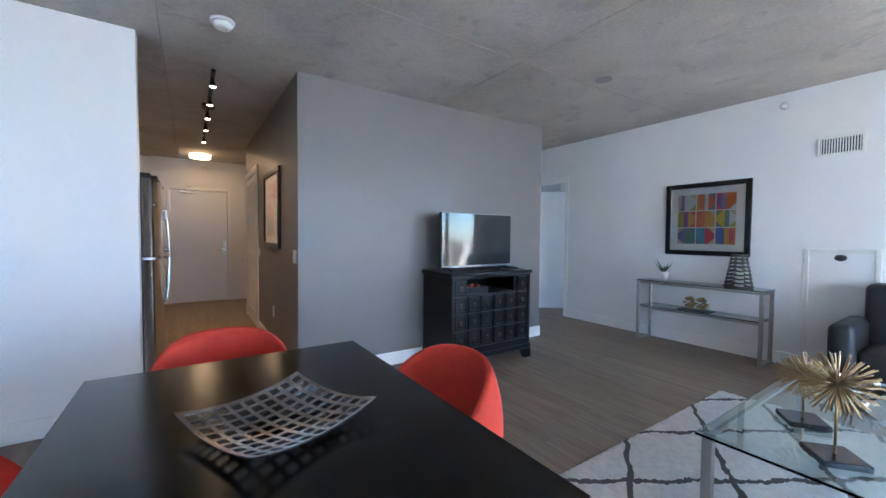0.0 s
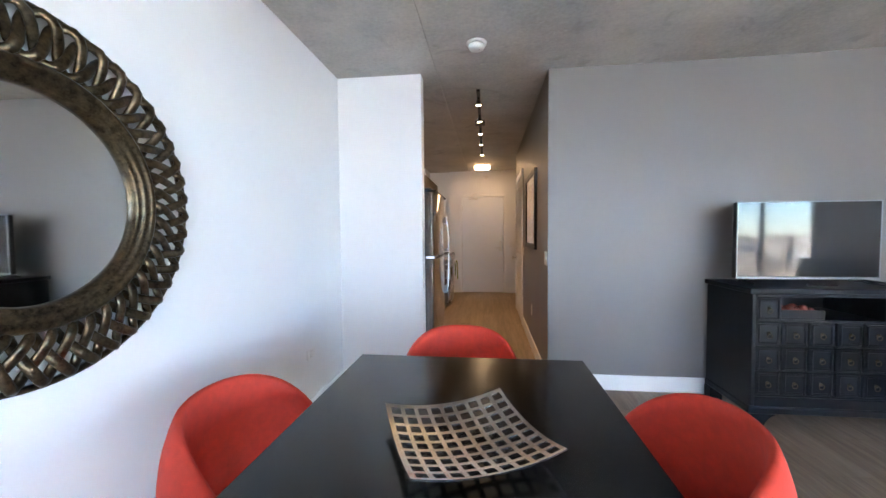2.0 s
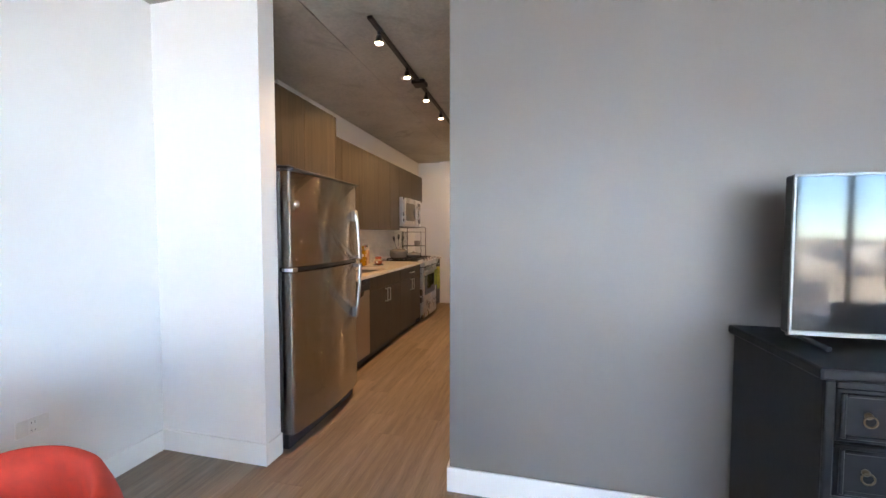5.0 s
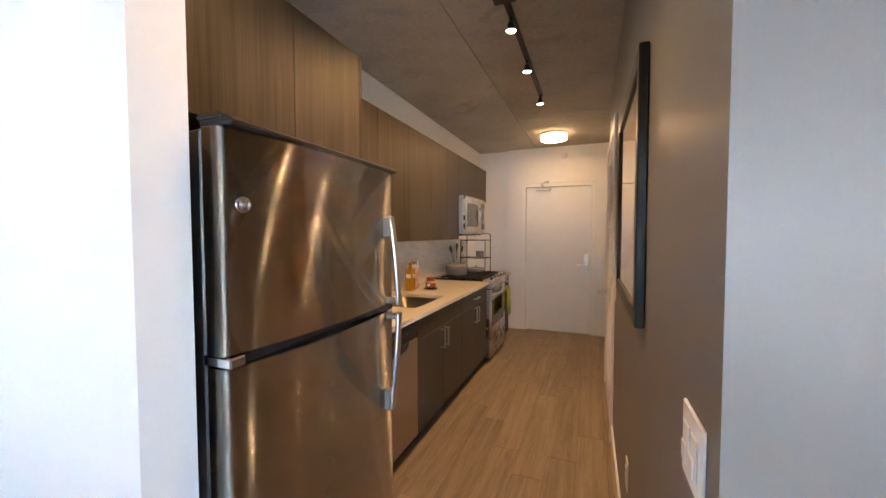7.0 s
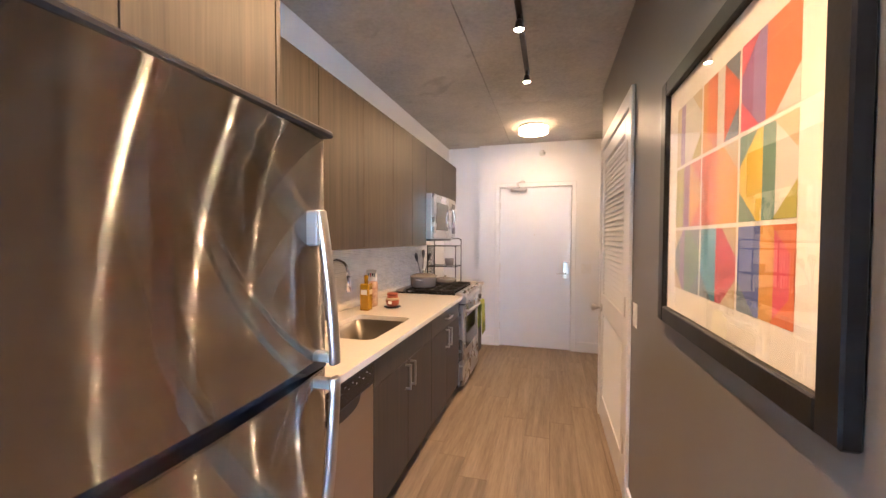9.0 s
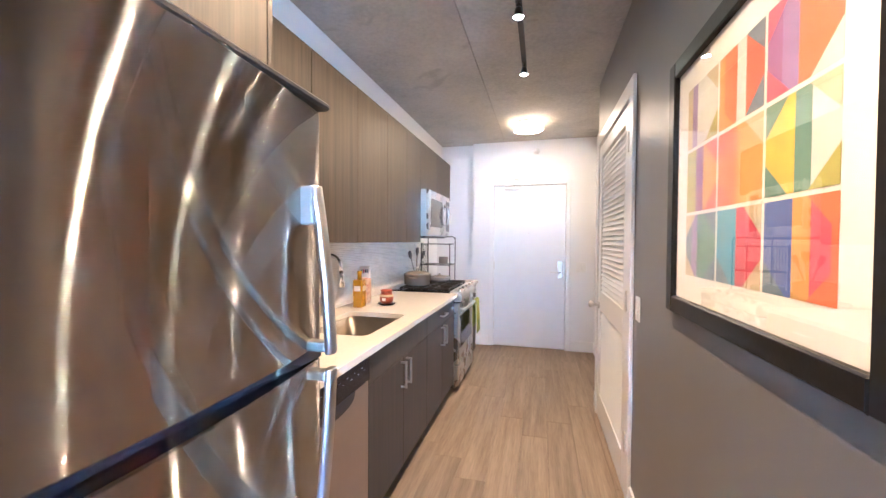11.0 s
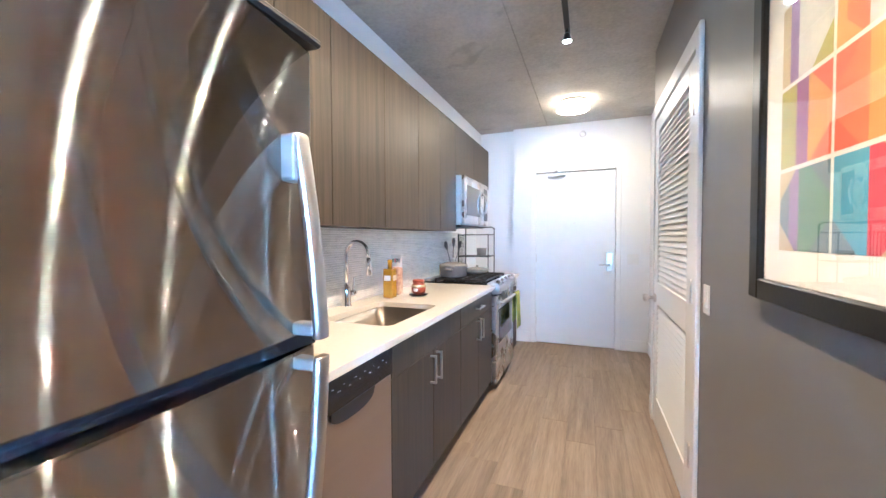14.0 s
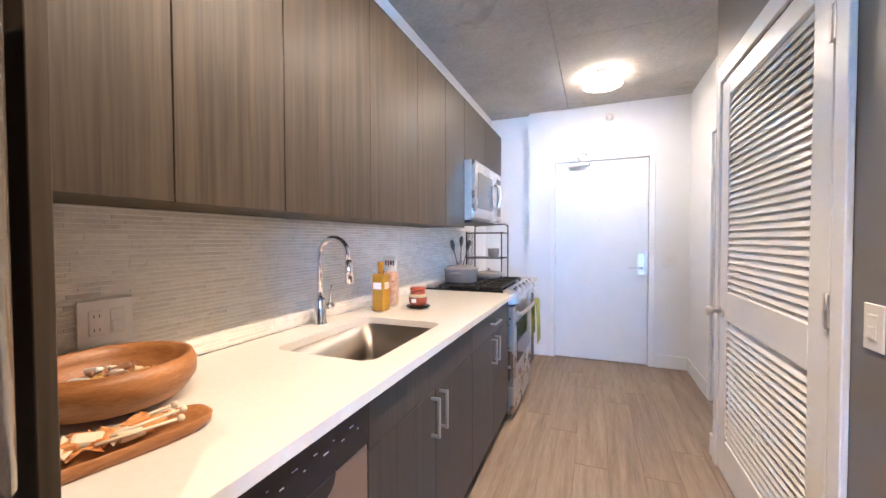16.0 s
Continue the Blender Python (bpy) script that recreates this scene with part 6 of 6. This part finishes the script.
# black wire rack with utensils past the range
rk = thing("wire_rack", (0.84, 10.06, TOP), "tall black wire shelf rack holding kitchen utensils", "rack")
RX2, RX3, RY2, RY3 = 0.70, 1.04, 9.92, 10.20
for x, y, zt2 in ((RX2, RY2, 0.45), (RX3, RY2, 0.45), (RX2, RY3, 0.52), (RX3, RY3, 0.52)):
    part("post", tube([(x, y, TOP + 0.001), (x, y, TOP + zt2)], 0.006, 8), IRON, rk)
part("rail", tube([(RX2, RY3, TOP + 0.515), (RX3 - 0.03, RY3, TOP + 0.53), (RX3, RY3, TOP + 0.505)], 0.006, 8), IRON, rk)
for z in (0.20, 0.44):
    bm = bmesh.new()
    for x in (RX2, RX3):
        sweep(bm, [(x, RY2, TOP + z), (x, RY3, TOP + z)], 0.005, 6)
    for y in (RY2, RY3):
        sweep(bm, [(RX2, y, TOP + z), (RX3, y, TOP + z)], 0.005, 6)
    for i in range(9):
        x = RX2 + (i + 1) * (RX3 - RX2) / 10
        sweep(bm, [(x, RY2, TOP + z), (x, RY3, TOP + z)], 0.0025, 6)
    part("shelf", bm, IRON, rk)
for i in range(6):
    y = RY2 + 0.02 + i * 0.045
    part("back_wire", tube([(RX2, y, TOP + 0.02), (RX2, y, TOP + 0.44)], 0.003, 6), IRON, rk)
mg = thing("grey_mug", (0.93, 10.06, TOP + 0.205), "small grey pot on the wire rack shelf", "mug")
part("cup", turned([(0.04, TOP + 0.206), (0.052, TOP + 0.225), (0.055, TOP + 0.29), (0.05, TOP + 0.29), (0.045, TOP + 0.22), (0.001, TOP + 0.218)], (0.93, 10.06, 0), 22), ENAMEL, mg)
cr = thing("utensil_crock", (0.80, 9.60, TOP + 0.041), "small crock of grey and wooden cooking utensils", "utensil holder")
part("crock", turned([(0.045, pz), (0.048, pz + 0.09), (0.044, pz + 0.09), (0.001, pz + 0.085)], (0.76, 9.56, 0), 20), WOOD, cr)
DARKG = plain("grey_silicone", (0.075, 0.075, 0.08), 0.5)
for i, (dx, dy) in enumerate(((-0.02, -0.04), (0.01, -0.01), (0.03, 0.03), (-0.01, 0.045))):
    b0, b1 = Vector((0.76, 9.56, pz + 0.03)), Vector((0.76 + dx * 1.6, 9.56 + dy * 1.6, pz + 0.24 + 0.03 * (i % 2)))
    dv = (b1 - b0).normalized()
    part("utensil", tube([b0, b1, b1 + dv * 0.02, b1 + dv * 0.05, b1 + dv * 0.085, b1 + dv * 0.095], [0.006, 0.007, 0.024, 0.036, 0.029, 0.008], 10, flat=0.4, up=(1, 0, 0)), DARKG if i < 3 else WOOD, cr)

# tea towel over the oven handle
tw = thing("tea_towel", (1.39, 9.74, 0.5), "green and yellow patterned tea towel on the oven handle", "towel")
TOWEL = surface("green_towel", (0.10, 0.20, 0.05), 0.9, var=0.3, scale=18, bump=0.3, bscale=200, second=(0.62, 0.58, 0.10), stretch=(1, 3, 0.6))
bm = bmesh.new()
prof = [(1.362, 0.50), (1.360, 0.62), (1.362, 0.74), (1.366, 0.785), (1.380, 0.7905), (1.396, 0.783), (1.401, 0.74), (1.405, 0.60), (1.408, 0.44)]
cols2 = []
for j in range(15):
    y = 9.60 + 0.20 * j / 14
    wv = 0.005 * math.sin(j * 1.7)
    cols2.append([bm.verts.new((x + (wv if z < 0.72 else 0), y, z)) for x, z in prof])
for A2, B2 in zip(cols2, cols2[1:]):
    for i in range(len(prof) - 1):
        bm.faces.new((A2[i], A2[i + 1], B2[i + 1], B2[i])).smooth = True
r = bmesh.ops.extrude_face_region(bm, geom=bm.faces[:])
bmesh.ops.translate(bm, verts=[g for g in r["geom"] if isinstance(g, bmesh.types.BMVert)], vec=(0.003, 0.0, 0.001))
bmesh.ops.recalc_face_normals(bm, faces=bm.faces)
part("cloth", bm, TOWEL, tw)

# ---- mosaic backsplash of thin glass and stone strips ----
def mosaic():
    y0, y1, z0, z1 = 6.705, 10.27, TOP + 0.001, UZ0 + 0.002
    sp = tagged(part("backsplash", cube(XK + 0.0005, XK + 0.004, y0, y1, z0, z1), surface("pale_grout", (0.86, 0.84, 0.80), 0.8)), "pale grey mosaic backsplash of thin horizontal strips", "backsplash", "", "structure")
    TILE = surface("mosaic_strip", (0.66, 0.64, 0.59), 0.2, var=0.04, scale=20, bump=0.0, second=(0.77, 0.75, 0.70), per_piece=0.09)
    rnd2 = random.Random(21)
    shared = {}
    for l in (0.045, 0.07, 0.10, 0.13):
        b = cube(0, 0.0022, 0, l - 0.0014, 0, 0.0108, bevel=0.0006)
        me = bpy.data.meshes.new("strip")
        b.to_mesh(me)
        b.free()
        me.materials.append(TILE)
        shared[l] = me
    rows = int((z1 - z0) / 0.0136)
    rest = bmesh.new()
    count = 0
    for j in range(rows):
        z = z0 + 0.0008 + j * 0.0136
        y = y0 + 0.001 - rnd2.uniform(0, 0.0)
        first = rnd2.choice((0.045, 0.07, 0.10))
        while True:
            l = first or rnd2.choice(list(shared))
            first = None
            if y + l > y1:
                break
            proud = rnd2.choice((0, 0, 0.0003, 0.0005))
            if y < 7.45 and count < 300:
                o = new("strip", shared[l])
                o.parent = sp
                o.location = (XK + 0.0045 - 0.0012 + proud, y, z)
                count += 1
            else:
                box(rest, XK + 0.0033 + proud, XK + 0.0055 + proud, y, y + l - 0.0014, z, z + 0.0108)
            y += l
    m2 = surface("mosaic_strips", (0.66, 0.64, 0.59), 0.2, var=0.04, scale=20, bump=0.0, second=(0.77, 0.75, 0.70))
    N, L = m2.node_tree.nodes, m2.node_tree.links
    g = N.new("ShaderNodeNewGeometry")
    rg = N.new("ShaderNodeMapRange")
    rg.inputs["To Min"].default_value, rg.inputs["To Max"].default_value = 0.91, 1.09
    L.new(g.outputs["Random Per Island"], rg.inputs["Value"])
    h = N.new("ShaderNodeHueSaturation")
    b = N["Principled BSDF"]
    L.new(b.inputs["Base Color"].links[0].from_socket, h.inputs["Color"])
    L.new(rg.outputs[0], h.inputs["Value"])
    L.new(h.outputs["Color"], b.inputs["Base Color"])
    tagged(part("strips", rest, m2, sp), kind="stuff")


mosaic()

# ---- floor planks: each one a piece of its own ----
def planks():
    PW, PL = 0.18, 1.22
    gx = 0.0009
    near = bmesh.new()
    box(near, 0, PW - gx, 0, PL - gx, -0.012, 0, 0.0012)
    me = bpy.data.meshes.new("plank")
    near.to_mesh(me)
    near.free()
    me.materials.append(PLANK)
    floor = bpy.data.objects["floor"]
    rnd = random.Random(11)
    rest = bmesh.new()
    count = 0
    for i in range(-2, 46):
        x = 0.30 + i * PW
        off = rnd.uniform(0, PL)
        for j in range(-4, 9):
            y = 1.55 + j * PL - off
            if y > 11.05 or y + PL < YW or x < 0.4 or x > 8.4:
                continue
            living = x < 6.8 and 1.2 < y < 5.7
            corridor = 1.0 < x < 2.7 and y < 10.9
            if (living or corridor) and count < 300:
                o = new("plank", me)
                o.parent = floor
                o.location = (x, y, 0)
                count += 1
            else:
                box(rest, x, x + PW - gx, y, y + PL - gx, -0.012, 0)
    tagged(part("planks", rest, PLANK, floor), kind="stuff")


planks()
